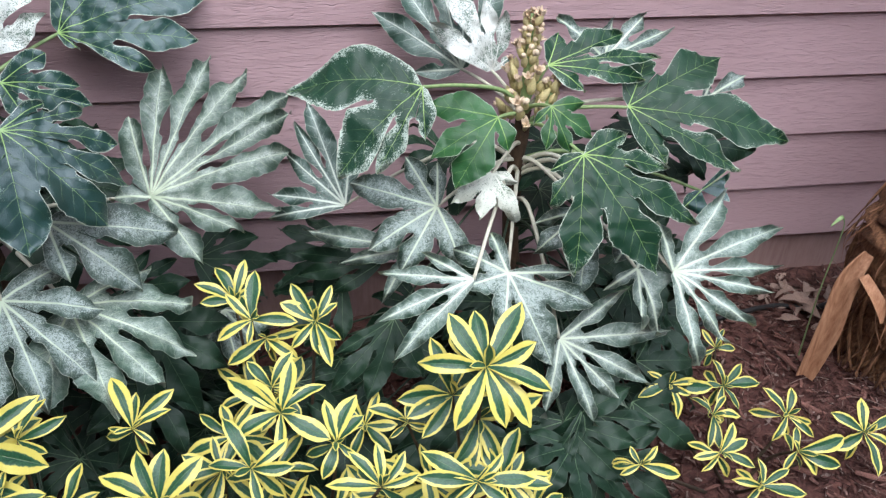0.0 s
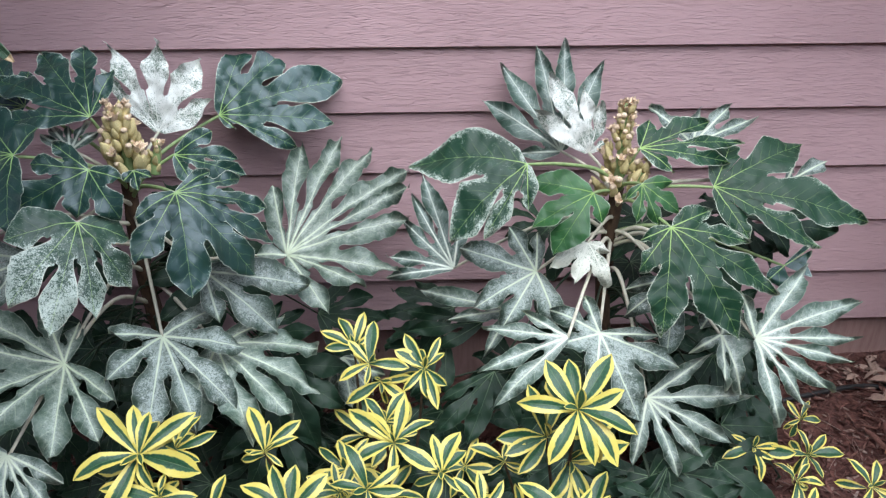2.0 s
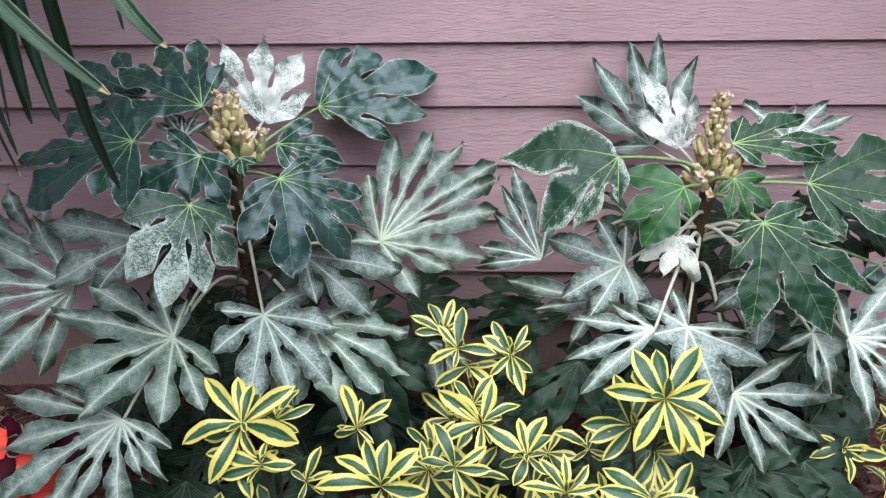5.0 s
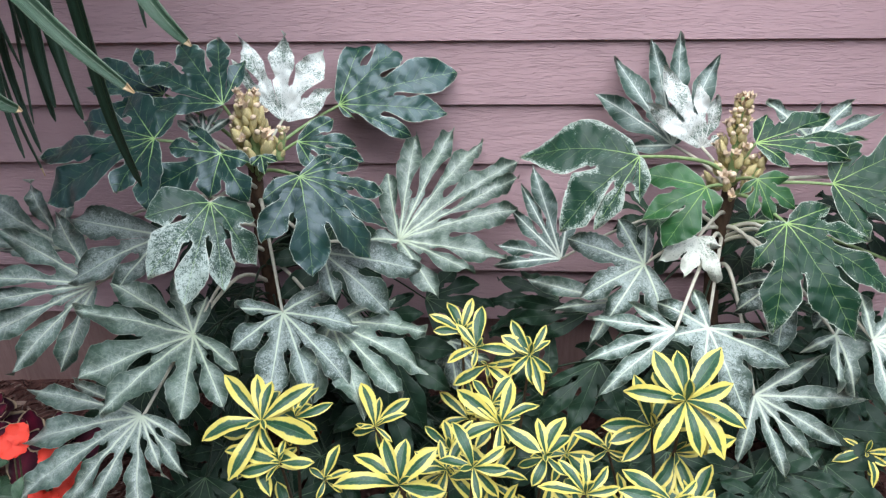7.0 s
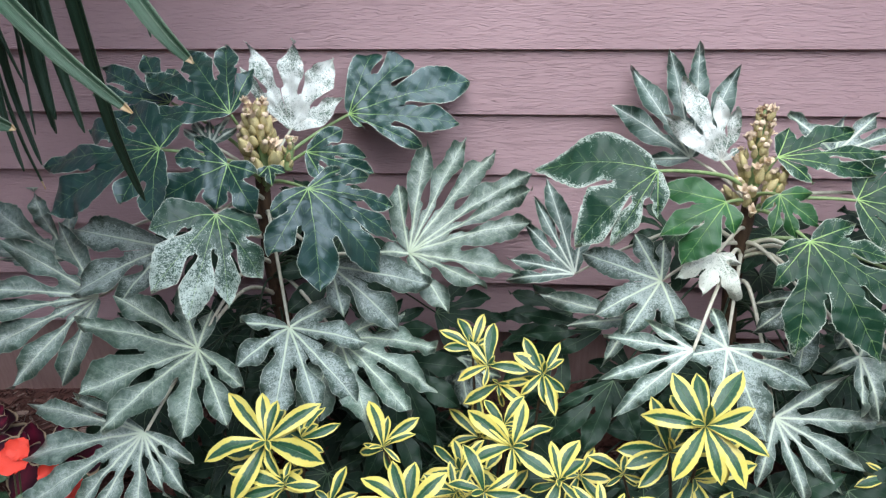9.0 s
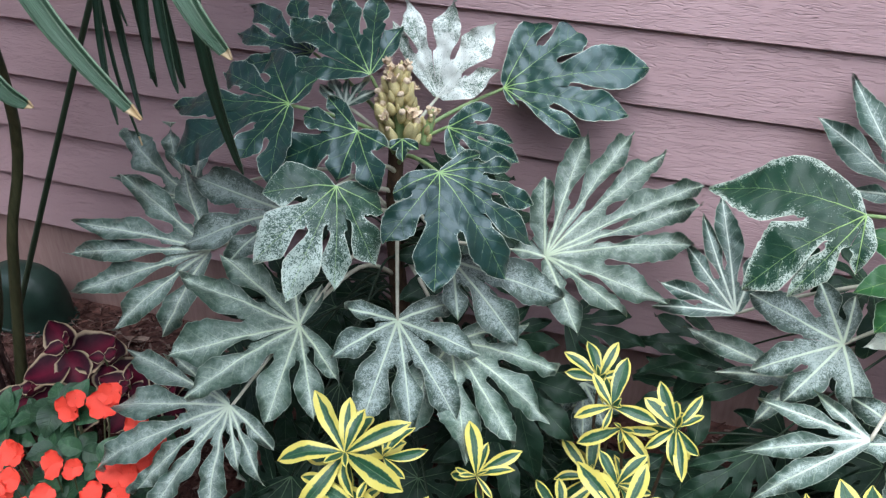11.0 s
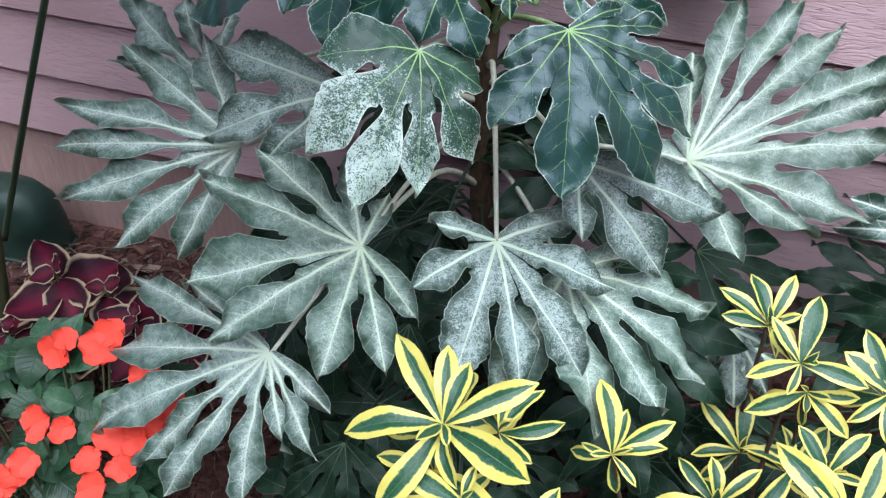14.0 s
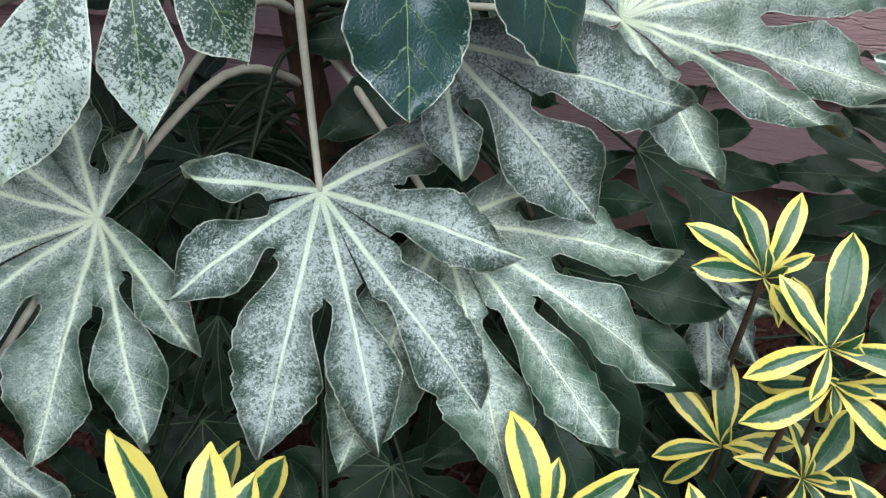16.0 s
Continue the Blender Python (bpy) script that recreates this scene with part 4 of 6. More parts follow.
rosette(shrub_a, (-0.395, -0.811, 0.466), (0.00, -0.61, 0.80), [(-160, 0.107), (-114, 0.11), (-61, 0.065), (-17, 0.104), (39, 0.107), (83, 0.07), (103, 0.083), (134, 0.108)])
rosette(shrub_a, (-0.339, -0.800, 0.465), (0.00, -0.60, 0.80), [(-27, 0.045), (24, 0.068), (58, 0.064), (98, 0.042)])
rosette(shrub_a, (-0.357, -0.860, 0.419), (0.00, -0.60, 0.80), [(-163, 0.071), (-124, 0.037), (1, 0.059), (84, 0.039), (168, 0.068)])
rosette(shrub_a, (-0.291, -0.840, 0.363), (0.00, -0.60, 0.80), [(-109, 0.035), (22, 0.048), (71, 0.064), (147, 0.034)])
rosette(shrub_a, (-0.401, -0.830, 0.414), (0.00, -0.60, 0.80), [(-178, 0.059), (-124, 0.058), (-69, 0.079), (-18, 0.086)])
rosette(shrub_b, (-0.227, -0.681, 0.345), (0.00, -0.60, 0.80), [(-39, 0.045), (22, 0.065), (42, 0.086), (84, 0.057), (112, 0.09), (174, 0.038)])
rosette(shrub_c, (-0.072, -0.450, 0.405), (0.00, -0.60, 0.80), [(-180, 0.06), (-68, 0.043), (33, 0.046), (74, 0.078), (117, 0.073), (154, 0.078)])
rosette(shrub_c, (-0.038, -0.535, 0.427), (0.00, -0.60, 0.80), [(-151, 0.066), (-101, 0.042), (-8, 0.078), (84, 0.089), (131, 0.064)])
rosette(shrub_c, (-0.018, -0.529, 0.379), (0.00, -0.60, 0.80), [(-148, 0.079), (-84, 0.026), (-39, 0.069), (9, 0.062)])
rosette(shrub_c, (0.068, -0.530, 0.409), (0.00, -0.60, 0.80), [(-133, 0.064), (-85, 0.062), (-75, 0.088), (-39, 0.056), (37, 0.052), (62, 0.071), (118, 0.08), (148, 0.069)])
rosette(shrub_c, (-0.057, -0.485, 0.201), (0.00, -0.60, 0.80), [(-162, 0.068), (12, 0.071), (95, 0.091), (138, 0.09)])
rosette(shrub_c, (-0.006, -0.680, 0.406), (0.00, -0.60, 0.80), [(0, 0.038), (56, 0.065), (130, 0.057), (180, 0.039)])
rosette(shrub_d, (0.310, -0.791, 0.513), (0.00, -0.62, 0.79), [(-123, 0.102), (-78, 0.091), (-59, 0.108), (-27, 0.102), (21, 0.085), (54, 0.114), (94, 0.087), (119, 0.096), (171, 0.1)])
rosette(shrub_d, (0.274, -0.740, 0.411), (0.00, -0.60, 0.80), [(-180, 0.089), (-159, 0.082), (-132, 0.084), (12, 0.13), (106, 0.097)])
rosette(shrub_d, (0.312, -0.760, 0.375), (0.00, -0.60, 0.80), [(-125, 0.087), (-103, 0.083), (-71, 0.084), (13, 0.113)])
rosette(shrub_b, (0.009, -0.747, 0.416), (0.00, -0.60, 0.80), [(-155, 0.076), (-94, 0.065), (-33, 0.086), (27, 0.079), (76, 0.084), (136, 0.075), (143, 0.099)])
rosette(shrub_b, (-0.036, -0.820, 0.382), (0.00, -0.60, 0.80), [(-78, 0.059), (-2, 0.063), (35, 0.067), (115, 0.063), (117, 0.086), (170, 0.063)])
rosette(shrub_b, (0.089, -0.780, 0.375), (0.00, -0.60, 0.80), [(-115, 0.058), (-42, 0.048), (39, 0.058), (62, 0.077), (102, 0.067)])
rosette(shrub_d, (0.206, -0.720, 0.338), (0.00, -0.60, 0.80), [(-145, 0.039), (-17, 0.035), (156, 0.07)])
rosette(shrub_b, (0.145, -0.900, 0.409), (0.00, -0.60, 0.80), [(13, 0.058), (50, 0.059), (92, 0.062), (130, 0.068), (173, 0.077)])
rosette(shrub_b, (-0.156, -0.880, 0.396), (0.00, -0.60, 0.80), [(-177, 0.11), (-6, 0.078), (45, 0.086), (84, 0.076), (112, 0.083), (150, 0.094)])
rosette(shrub_d, (0.283, -0.900, 0.397), (0.00, -0.60, 0.80), [(-148, 0.047), (-40, 0.053), (-4, 0.085), (41, 0.056), (147, 0.091), (170, 0.089)])
rosette(shrub_e, (0.920, -0.429, 0.160), (0.00, -0.60, 0.80), [(-163, 0.032), (-8, 0.038), (56, 0.042), (117, 0.042)])
rosette(shrub_e, (0.891, -0.532, 0.150), (0.00, -0.60, 0.80), [(-118, 0.04), (-64, 0.048), (-2, 0.066), (41, 0.054), (103, 0.05), (172, 0.04)])
rosette(shrub_e, (0.835, -0.606, 0.149), (0.00, -0.60, 0.80), [(-113, 0.059), (-93, 0.056), (-10, 0.047), (44, 0.043), (137, 0.048)])
rosette(shrub_e, (0.793, -0.716, 0.170), (0.00, -0.60, 0.80), [(-176, 0.045), (-145, 0.044), (-30, 0.058), (17, 0.053), (53, 0.055)])
rosette(shrub_e, (1.006, -0.600, 0.120), (0.00, -0.60, 0.80), [(-133, 0.056), (-47, 0.059), (-22, 0.048), (66, 0.05), (123, 0.06)])
rosette(shrub_e, (0.963, -0.709, 0.140), (0.00, -0.60, 0.80), [(-139, 0.043), (-61, 0.047), (-25, 0.071), (9, 0.088), (76, 0.04)])
rosette(shrub_e, (1.129, -0.674, 0.130), (0.00, -0.60, 0.80), [(-164, 0.073), (-88, 0.074), (-33, 0.053), (19, 0.067), (79, 0.058), (143, 0.064)])
rosette(shrub_e, (0.840, -0.792, 0.160), (0.00, -0.60, 0.80), [(-147, 0.039), (-16, 0.072), (21, 0.055), (84, 0.042), (163, 0.05)])
rosette(shrub_e, (0.611, -0.762, 0.220), (0.00, -0.60, 0.80), [(-161, 0.036), (-21, 0.061), (37, 0.04), (111, 0.03)])
rosette(shrub_e, (0.738, -0.579, 0.220), (0.00, -0.60, 0.80), [(-164, 0.061), (-86, 0.058), (-32, 0.04), (-8, 0.078), (3, 0.049), (144, 0.04)])

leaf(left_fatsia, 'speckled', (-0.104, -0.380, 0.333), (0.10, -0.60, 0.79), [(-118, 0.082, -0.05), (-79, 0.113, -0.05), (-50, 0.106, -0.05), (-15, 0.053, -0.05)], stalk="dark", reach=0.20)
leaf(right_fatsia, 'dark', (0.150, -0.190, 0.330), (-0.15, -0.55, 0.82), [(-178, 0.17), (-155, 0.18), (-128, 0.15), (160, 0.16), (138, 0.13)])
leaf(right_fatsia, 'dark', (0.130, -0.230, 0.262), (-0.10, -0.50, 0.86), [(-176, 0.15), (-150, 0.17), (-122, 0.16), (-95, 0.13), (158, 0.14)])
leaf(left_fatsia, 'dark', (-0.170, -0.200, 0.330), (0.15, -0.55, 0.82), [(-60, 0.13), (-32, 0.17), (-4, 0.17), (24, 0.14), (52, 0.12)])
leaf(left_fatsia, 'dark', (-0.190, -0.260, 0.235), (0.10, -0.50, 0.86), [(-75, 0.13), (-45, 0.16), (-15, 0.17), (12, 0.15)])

flower_spike(left_fatsia, (-0.503, -0.300, 0.730), (-0.511, -0.288, 0.868), 0.084, 62, 0.039, 3, 0.5)
flower_spike(left_fatsia, (-0.466, -0.272, 0.722), (-0.450, -0.266, 0.790), 0.022, 8, 0.023, 4, 0.6)
flower_spike(right_fatsia, (0.486, -0.268, 0.640), (0.489, -0.252, 0.850), 0.092, 66, 0.032, 5, 0.7)
flower_spike(right_fatsia, (0.522, -0.275, 0.680), (0.548, -0.272, 0.735), 0.030, 13, 0.025, 6, 0.8)

# ---- lower leaves, their shade put into the leaf colour ----
shade = random.Random(21)


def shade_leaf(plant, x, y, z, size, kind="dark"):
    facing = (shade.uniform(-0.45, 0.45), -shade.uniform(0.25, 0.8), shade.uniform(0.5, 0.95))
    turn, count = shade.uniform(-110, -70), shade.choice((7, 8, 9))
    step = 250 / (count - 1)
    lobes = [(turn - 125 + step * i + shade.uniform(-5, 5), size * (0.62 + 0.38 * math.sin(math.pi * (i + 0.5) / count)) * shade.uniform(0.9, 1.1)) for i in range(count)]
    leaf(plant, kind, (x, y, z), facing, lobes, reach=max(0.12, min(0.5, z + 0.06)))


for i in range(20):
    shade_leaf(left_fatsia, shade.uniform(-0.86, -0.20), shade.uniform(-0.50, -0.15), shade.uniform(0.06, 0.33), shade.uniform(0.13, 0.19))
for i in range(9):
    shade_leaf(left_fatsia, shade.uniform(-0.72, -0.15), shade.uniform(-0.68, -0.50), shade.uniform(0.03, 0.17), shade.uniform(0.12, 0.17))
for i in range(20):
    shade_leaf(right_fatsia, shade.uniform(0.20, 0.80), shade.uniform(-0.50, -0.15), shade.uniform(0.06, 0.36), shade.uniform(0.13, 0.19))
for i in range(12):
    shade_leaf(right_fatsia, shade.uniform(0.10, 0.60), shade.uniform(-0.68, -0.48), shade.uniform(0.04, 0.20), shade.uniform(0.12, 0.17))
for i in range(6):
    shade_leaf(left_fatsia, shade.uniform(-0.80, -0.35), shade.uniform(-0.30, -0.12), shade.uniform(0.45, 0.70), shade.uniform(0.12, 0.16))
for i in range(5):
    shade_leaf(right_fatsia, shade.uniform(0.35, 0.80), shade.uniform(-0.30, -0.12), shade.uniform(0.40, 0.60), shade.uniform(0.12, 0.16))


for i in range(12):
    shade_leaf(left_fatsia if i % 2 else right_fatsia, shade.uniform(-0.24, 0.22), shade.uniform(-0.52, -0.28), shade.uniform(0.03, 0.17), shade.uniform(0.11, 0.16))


def low_rosette(shrub, x, y, z, size):
    count = shade.choice((6, 7, 8))
    leaves = [(360 / count * i + shade.uniform(-14, 14), size * shade.uniform(0.75, 1.15)) for i in range(count)]
    rosette(shrub, (x, y, z), (shade.uniform(-0.3, 0.3), -shade.uniform(0.35, 0.7), 0.8), leaves, 2)


for shrub, lo, hi, n in ((shrub_a, -0.52, -0.28, 6), (shrub_b, -0.24, 0.18, 10), (shrub_c, -0.10, 0.16, 3), (shrub_d, 0.20, 0.42, 5)):
    for i in range(n):
        y = shade.uniform(-0.93, -0.76) if shrub is not shrub_c else shade.uniform(-0.62, -0.52)
        low_rosette(shrub, shade.uniform(lo, hi), y, shade.uniform(0.20, 0.33), shade.uniform(0.06, 0.085))


# ---- scarlet bedding plant ----
def petal_material(name, low, high):
    m, n, l, b = material(name, 0.5, 0.0, 0.3)
    co, rnd = shifted(n, l)
    a = tex(n, l, "ShaderNodeTexNoise", co, Scale=60.0, Detail=3.0).outputs[0]
    l.new(mix(n, l, a, low, high), b.inputs["Base Color"])
    bumped(n, l, b, a, 0.25)
    return m


PETAL = petal_material("scarlet_petal", (0.80, 0.030, 0.018), (0.94, 0.115, 0.065))


def bed_leaf_material():
    """A soft oval leaf: dull green with sunken paler veins."""
    m, n, l, b = material("soft_green_leaf", 0.42, 0.0, 0.4)
    co, rnd = shifted(n, l)
    uv, s = n.new("ShaderNodeUVMap"), n.new("ShaderNodeSeparateXYZ")
    uv.uv_map = "rib"
    l.new(uv.outputs[0], s.inputs[0])
    across = calc(n, l, "ABSOLUTE", s.outputs[0])
    saw = calc(n, l, "PINGPONG", calc(n, l, "MULTIPLY_ADD", across, -0.22, s.outputs[1]), 0.065)
    vein = calc(n, l, "MAXIMUM", calc(n, l, "SUBTRACT", 1.0, calc(n, l, "DIVIDE", across, 0.06), clamp=True), calc(n, l, "MULTIPLY", calc(n, l, "SUBTRACT", 1.0, calc(n, l, "DIVIDE", saw, 0.014), clamp=True), 0.6))
    a = tex(n, l, "ShaderNodeTexNoise", co, Scale=5.0, Detail=4.0).outputs[0]
    col = mix(n, l, ramp(n, l, a, (0.3, grey(0)), (0.7, grey(1))), (0.018, 0.054, 0.024), (0.046, 0.105, 0.046))
    col = mix(n, l, calc(n, l, "MULTIPLY", vein, 0.16), col, (0.12, 0.20, 0.10))
    tone = n.new("ShaderNodeHueSaturation")
    l.new(calc(n, l, "MULTIPLY_ADD", rnd, 0.8, 0.6), tone.inputs["Value"])
    l.new(col, tone.inputs["Color"])
    l.new(tone.outputs[0], b.inputs["Base Color"])
    bumped(n, l, b, calc(n, l, "MULTIPLY_ADD", vein, -0.8, a), 0.5, 0.002)
    return m


BEDLEAF = bed_leaf_material()
BEDSTEM = plain("reddish_green_stem", (0.05, 0.065, 0.03), (0.12, 0.12, 0.055), 60.0, 0.5)


def bloom_mesh(seed):
    """An open five-petalled flower, petals broad, heart-shaped, cupped and overlapping."""
    rng = random.Random(seed)
    verts, faces = [], []
    for p in range(5):
        a0 = 2 * math.pi * p / 5 + rng.uniform(-0.16, 0.16)
        size, cup, tilt, first = rng.uniform(0.75, 1.12), rng.uniform(-0.25, 0.35), rng.uniform(-0.25, 0.25), len(verts)
        for i, u in enumerate((0.0, 0.18, 0.4, 0.62, 0.82, 0.94, 1.0)):
            for k in range(-4, 5):
                f = k / 4
                w = 0.62 * math.sin(math.pi * min(0.74, 0.05 + 0.69 * u)) * f
                notch = 0.09 * max(0.0, 1 - abs(f) * 2.2) * max(0.0, u - 0.7) / 0.3
                r = u * (1 - 0.36 * f * f * u) - notch
                x, y = r * size, w * size
                z = cup * u * u + tilt * w + 0.05 * math.sin(6 * u + 1.9 * k + p * 2) * u + 0.03 * (p % 3)
                verts.append((x * math.cos(a0) - y * math.sin(a0), x * math.sin(a0) + y * math.cos(a0), z))
        for i in range(6):
            for k in range(8):
                x = first + i * 9 + k
                faces.append((x, x + 9, x + 10, x + 1))
    return meshed("bloom", verts, faces)


def oval_leaf_mesh(seed, wide=0.34, arch=0.25, ruffle=0.0):
    """A broad oval leaf of unit length with a short point."""
    rng = random.Random(seed)
    verts, faces, rib = [], [], []
    us = [0, 0.06, 0.15, 0.28, 0.42, 0.56, 0.7, 0.82, 0.91, 0.97, 1.0]
    for u in us:
        w = wide * max(0.02 if u < 0.5 else 0.0, math.sin(math.pi * u**0.85) ** 0.75 * (1 - 0.35 * u))
        for k in range(-3, 4):
            f = k / 3
            z = arch * u * (1 - u) * 2 + 0.22 * abs(f) * w + 0.015 * math.sin(u * 18 + seed) * abs(f) + ruffle * f * f * math.sin(u * 31 + seed * 2 + 2 * f)
            verts.append((u, f * w * (1 + 0.6 * ruffle * math.sin(u * 40 + seed + f)), z))
            rib.append((f, u))
    for j in range(len(us) - 1):
        for k in range(6):
            x = j * 7 + k
            faces.append((x, x + 7, x + 8, x + 1))
    return meshed("leaf", verts, faces, {"rib": rib})


BLOOMS = [bloom_mesh(i) for i in range(6)]
for b in BLOOMS:
    b.materials.append(PETAL)
OVALS = [oval_leaf_mesh(i, 0.38 + 0.04 * (i % 3), 0.1 + 0.1 * (i % 4)) for i in range(6)]
for b in OVALS:
    b.materials.append(BEDLEAF)
impatiens = base("impatiens", (-0.98, -0.80, ground_height(-0.98, -0.80)), "scarlet-flowered bedding plant with soft green leaves", "flower")
bed = random.Random(8)


def bed_stem(x, y, z):
    foot = impatiens.matrix_basis.translation
    low = Vector((foot.x + (x - foot.x) * 0.35, foot.y + (y - foot.y) * 0.35, foot.z - 0.005))
    return part("stem", tube((low, low.lerp(Vector((x, y, z)), 0.5) + Vector((0, 0, 0.02)), (x, y, z)), (0.0030, 0.0022, 0.0014), 6), BEDSTEM, impatiens)


def bloom(x, y, z, size=0.021):
    stem = bed_stem(x, y, z)
    up = Vector((bed.uniform(-0.35, 0.35) + 0.2, -bed.uniform(0.4, 1.0), bed.uniform(0.5, 1.0)))
    m = Matrix.Translation((x, y, z)) @ up.to_track_quat("Z", "Y").to_matrix().to_4x4() @ Matrix.Rotation(bed.uniform(0, 6.3), 4, "Z")
    s = 1.28 * size * bed.uniform(0.85, 1.2)
    part("flower", BLOOMS[bed.randrange(6)], None, stem, "scarlet five-petalled flower", m @ Matrix.Scale(s, 4))


def bed_leaves(x, y, z, count, size):
    stem = bed_stem(x, y, z)
    for i in range(count):
        a = 360 / count * i + bed.uniform(-20, 20)
        m = Matrix.Translation((x, y, z)) @ Matrix.Rotation(0.6, 4, "X") @ Matrix.Rotation(radians(a), 4, "Z") @ Matrix.Rotation(radians(bed.uniform(-22, 38)), 4, "Y") @ Matrix.Rotation(bed.uniform(-0.4, 0.4), 4, "X")
        s = size * bed.uniform(0.75, 1.2)
        part("leaf", OVALS[bed.randrange(6)], None, stem, "", m @ Matrix.Scale(s, 4))


bloom(-1.02, -0.708, 0.268, 0.026)
bloom(-1.01, -0.70, 0.290, 0.016)
bloom(-0.955, -0.69, 0.284, 0.028)
bloom(-0.943, -0.685, 0.305, 0.018)
bloom(-1.114, -0.785, 0.199, 0.022)
bloom(-1.095, -0.79, 0.203)
bloom(-0.877, -0.707, 0.268, 0.023)
bloom(-0.822, -0.726, 0.252, 0.024)
bloom(-1.101, -0.84, 0.149)
bloom(-1.09, -0.825, 0.166)
bloom(-1.016, -0.787, 0.197)
bloom(-0.975, -0.782, 0.199, 0.018)
bloom(-0.884, -0.768, 0.214, 0.023)
bloom(-0.918, -0.804, 0.181)
bloom(-1.019, -0.844, 0.146, 0.024)
bloom(-1.005, -0.835, 0.165)
bloom(-1.035, -0.855, 0.135)
bloom(-1.103, -0.883, 0.11)
bloom(-0.896, -0.83, 0.158)
bloom(-0.835, -0.755, 0.232, 0.022)
bloom(-0.850, -0.775, 0.222, 0.018)
bloom(-0.864, -0.801, 0.184)
bloom(-1.132, -0.908, 0.087)
bloom(-1.145, -0.80, 0.17)
for i in range(50):
    x, y = bed.uniform(-1.28, -0.80), bed.uniform(-0.97, -0.67)
    z = 0.262 + (y + 0.709) * 0.9 - 0.030 - bed.uniform(0, 0.05) - max(0.0, -1.1 - x) * 0.5
    bed_leaves(x, y, max(z, ground_height(x, y) + 0.03), bed.choice((4, 5, 6)), bed.uniform(0.046, 0.070))


# ---- burgundy foliage plants ----
def coleus_material():
    m, n, l, b = material("burgundy_leaf", 0.6, 0.0, 0.2)
    co, rnd = shifted(n, l)
    uv, s = n.new("ShaderNodeUVMap"), n.new("ShaderNodeSeparateXYZ")
    uv.uv_map = "rib"
    l.new(uv.outputs[0], s.inputs[0])
    across = calc(n, l, "ABSOLUTE", s.outputs[0])
    a = tex(n, l, "ShaderNodeTexNoise", co, Scale=7.0, Detail=4.0).outputs[0]
    heart = calc(n, l, "SUBTRACT", 1.0, calc(n, l, "ADD", across, calc(n, l, "MULTIPLY", a, 0.6)), clamp=True)
    col = mix(n, l, heart, (0.026, 0.004, 0.012), (0.15, 0.008, 0.030))
    rim = calc(n, l, "MAXIMUM", calc(n, l, "MULTIPLY", calc(n, l, "SUBTRACT", across, 0.80), 9.0, clamp=True), calc(n, l, "MULTIPLY", calc(n, l, "SUBTRACT", s.outputs[1], 0.95), 20.0, clamp=True))
    col = mix(n, l, rim, col, (0.40, 0.31, 0.20))
    l.new(col, b.inputs["Base Color"])
    bumped(n, l, b, a, 0.4)
    return m


COLEUS = coleus_material()
CUPS = [oval_leaf_mesh(40 + i, 0.56, -0.3, 0.05) for i in range(4)]
for b in CUPS:
    b.materials.append(COLEUS)


def coleus(x, y, z, sizes):
    foot = ground_height(x, y + 0.02)
    ob = base("coleus", (x, y + 0.02, foot), "burgundy foliage plant with pale leaf edges, beside the mulch", "plant", "burgundy plants")
    stem = part("stem", tube(((x, y + 0.02, foot - 0.01), (x + 0.004, y + 0.01, (foot + z) / 2), (x, y, z)), (0.004, 0.0035, 0.0025), 6), BEDSTEM, ob)
    a0 = bed.uniform(0, 90)
    for tier, size in enumerate(sizes):
        for k in range(2):
            a = a0 + tier * 90 + k * 180 + bed.uniform(-12, 12)
            m = Matrix.Translation((x, y, z - tier * 0.024)) @ Matrix.Rotation(0.55, 4, "X") @ Matrix.Rotation(radians(a), 4, "Z") @ Matrix.Rotation(radians(bed.uniform(-50, -10) if tier == 0 else bed.uniform(-35, 30)), 4, "Y")
            part("leaf", CUPS[bed.randrange(4)], None, stem, "", m @ Matrix.Scale(1.12 * size * bed.uniform(0.85, 1.15), 4))


coleus(-1.235, -0.49, 0.20, (0.035, 0.083, 0.102))
coleus(-1.15, -0.47, 0.17, (0.030, 0.075, 0.087))
coleus(-1.293, -0.58, 0.124, (0.028, 0.063, 0.087))
coleus(-1.072, -0.50, 0.15, (0.026, 0.060, 0.073))
coleus(-1.42, -0.64, 0.02, (0.030, 0.067, 0.087))
coleus(-1.20, -0.55, 0.10, (0.030, 0.067, 0.087))
coleus(-1.02, -0.44, 0.08, (0.030, 0.067, 0.081))


# ---- palms ----
FIBRE = plain("brown_palm_fibre", (0.055, 0.023, 0.012), (0.36, 0.18, 0.085), 60.0, 0.9, 1.0, (3, 3, 0.22), 0.008)
SHEATH = plain("dry_tan_sheath", (0.24, 0.10, 0.045), (0.50, 0.27, 0.15), 22.0, 0.7, 0.5, (5, 5, 0.7))
STALK = plain("green_brown_palm_stalk", (0.035, 0.040, 0.018), (0.085, 0.085, 0.038), 40.0, 0.5, 0.3, (3, 3, 0.3))


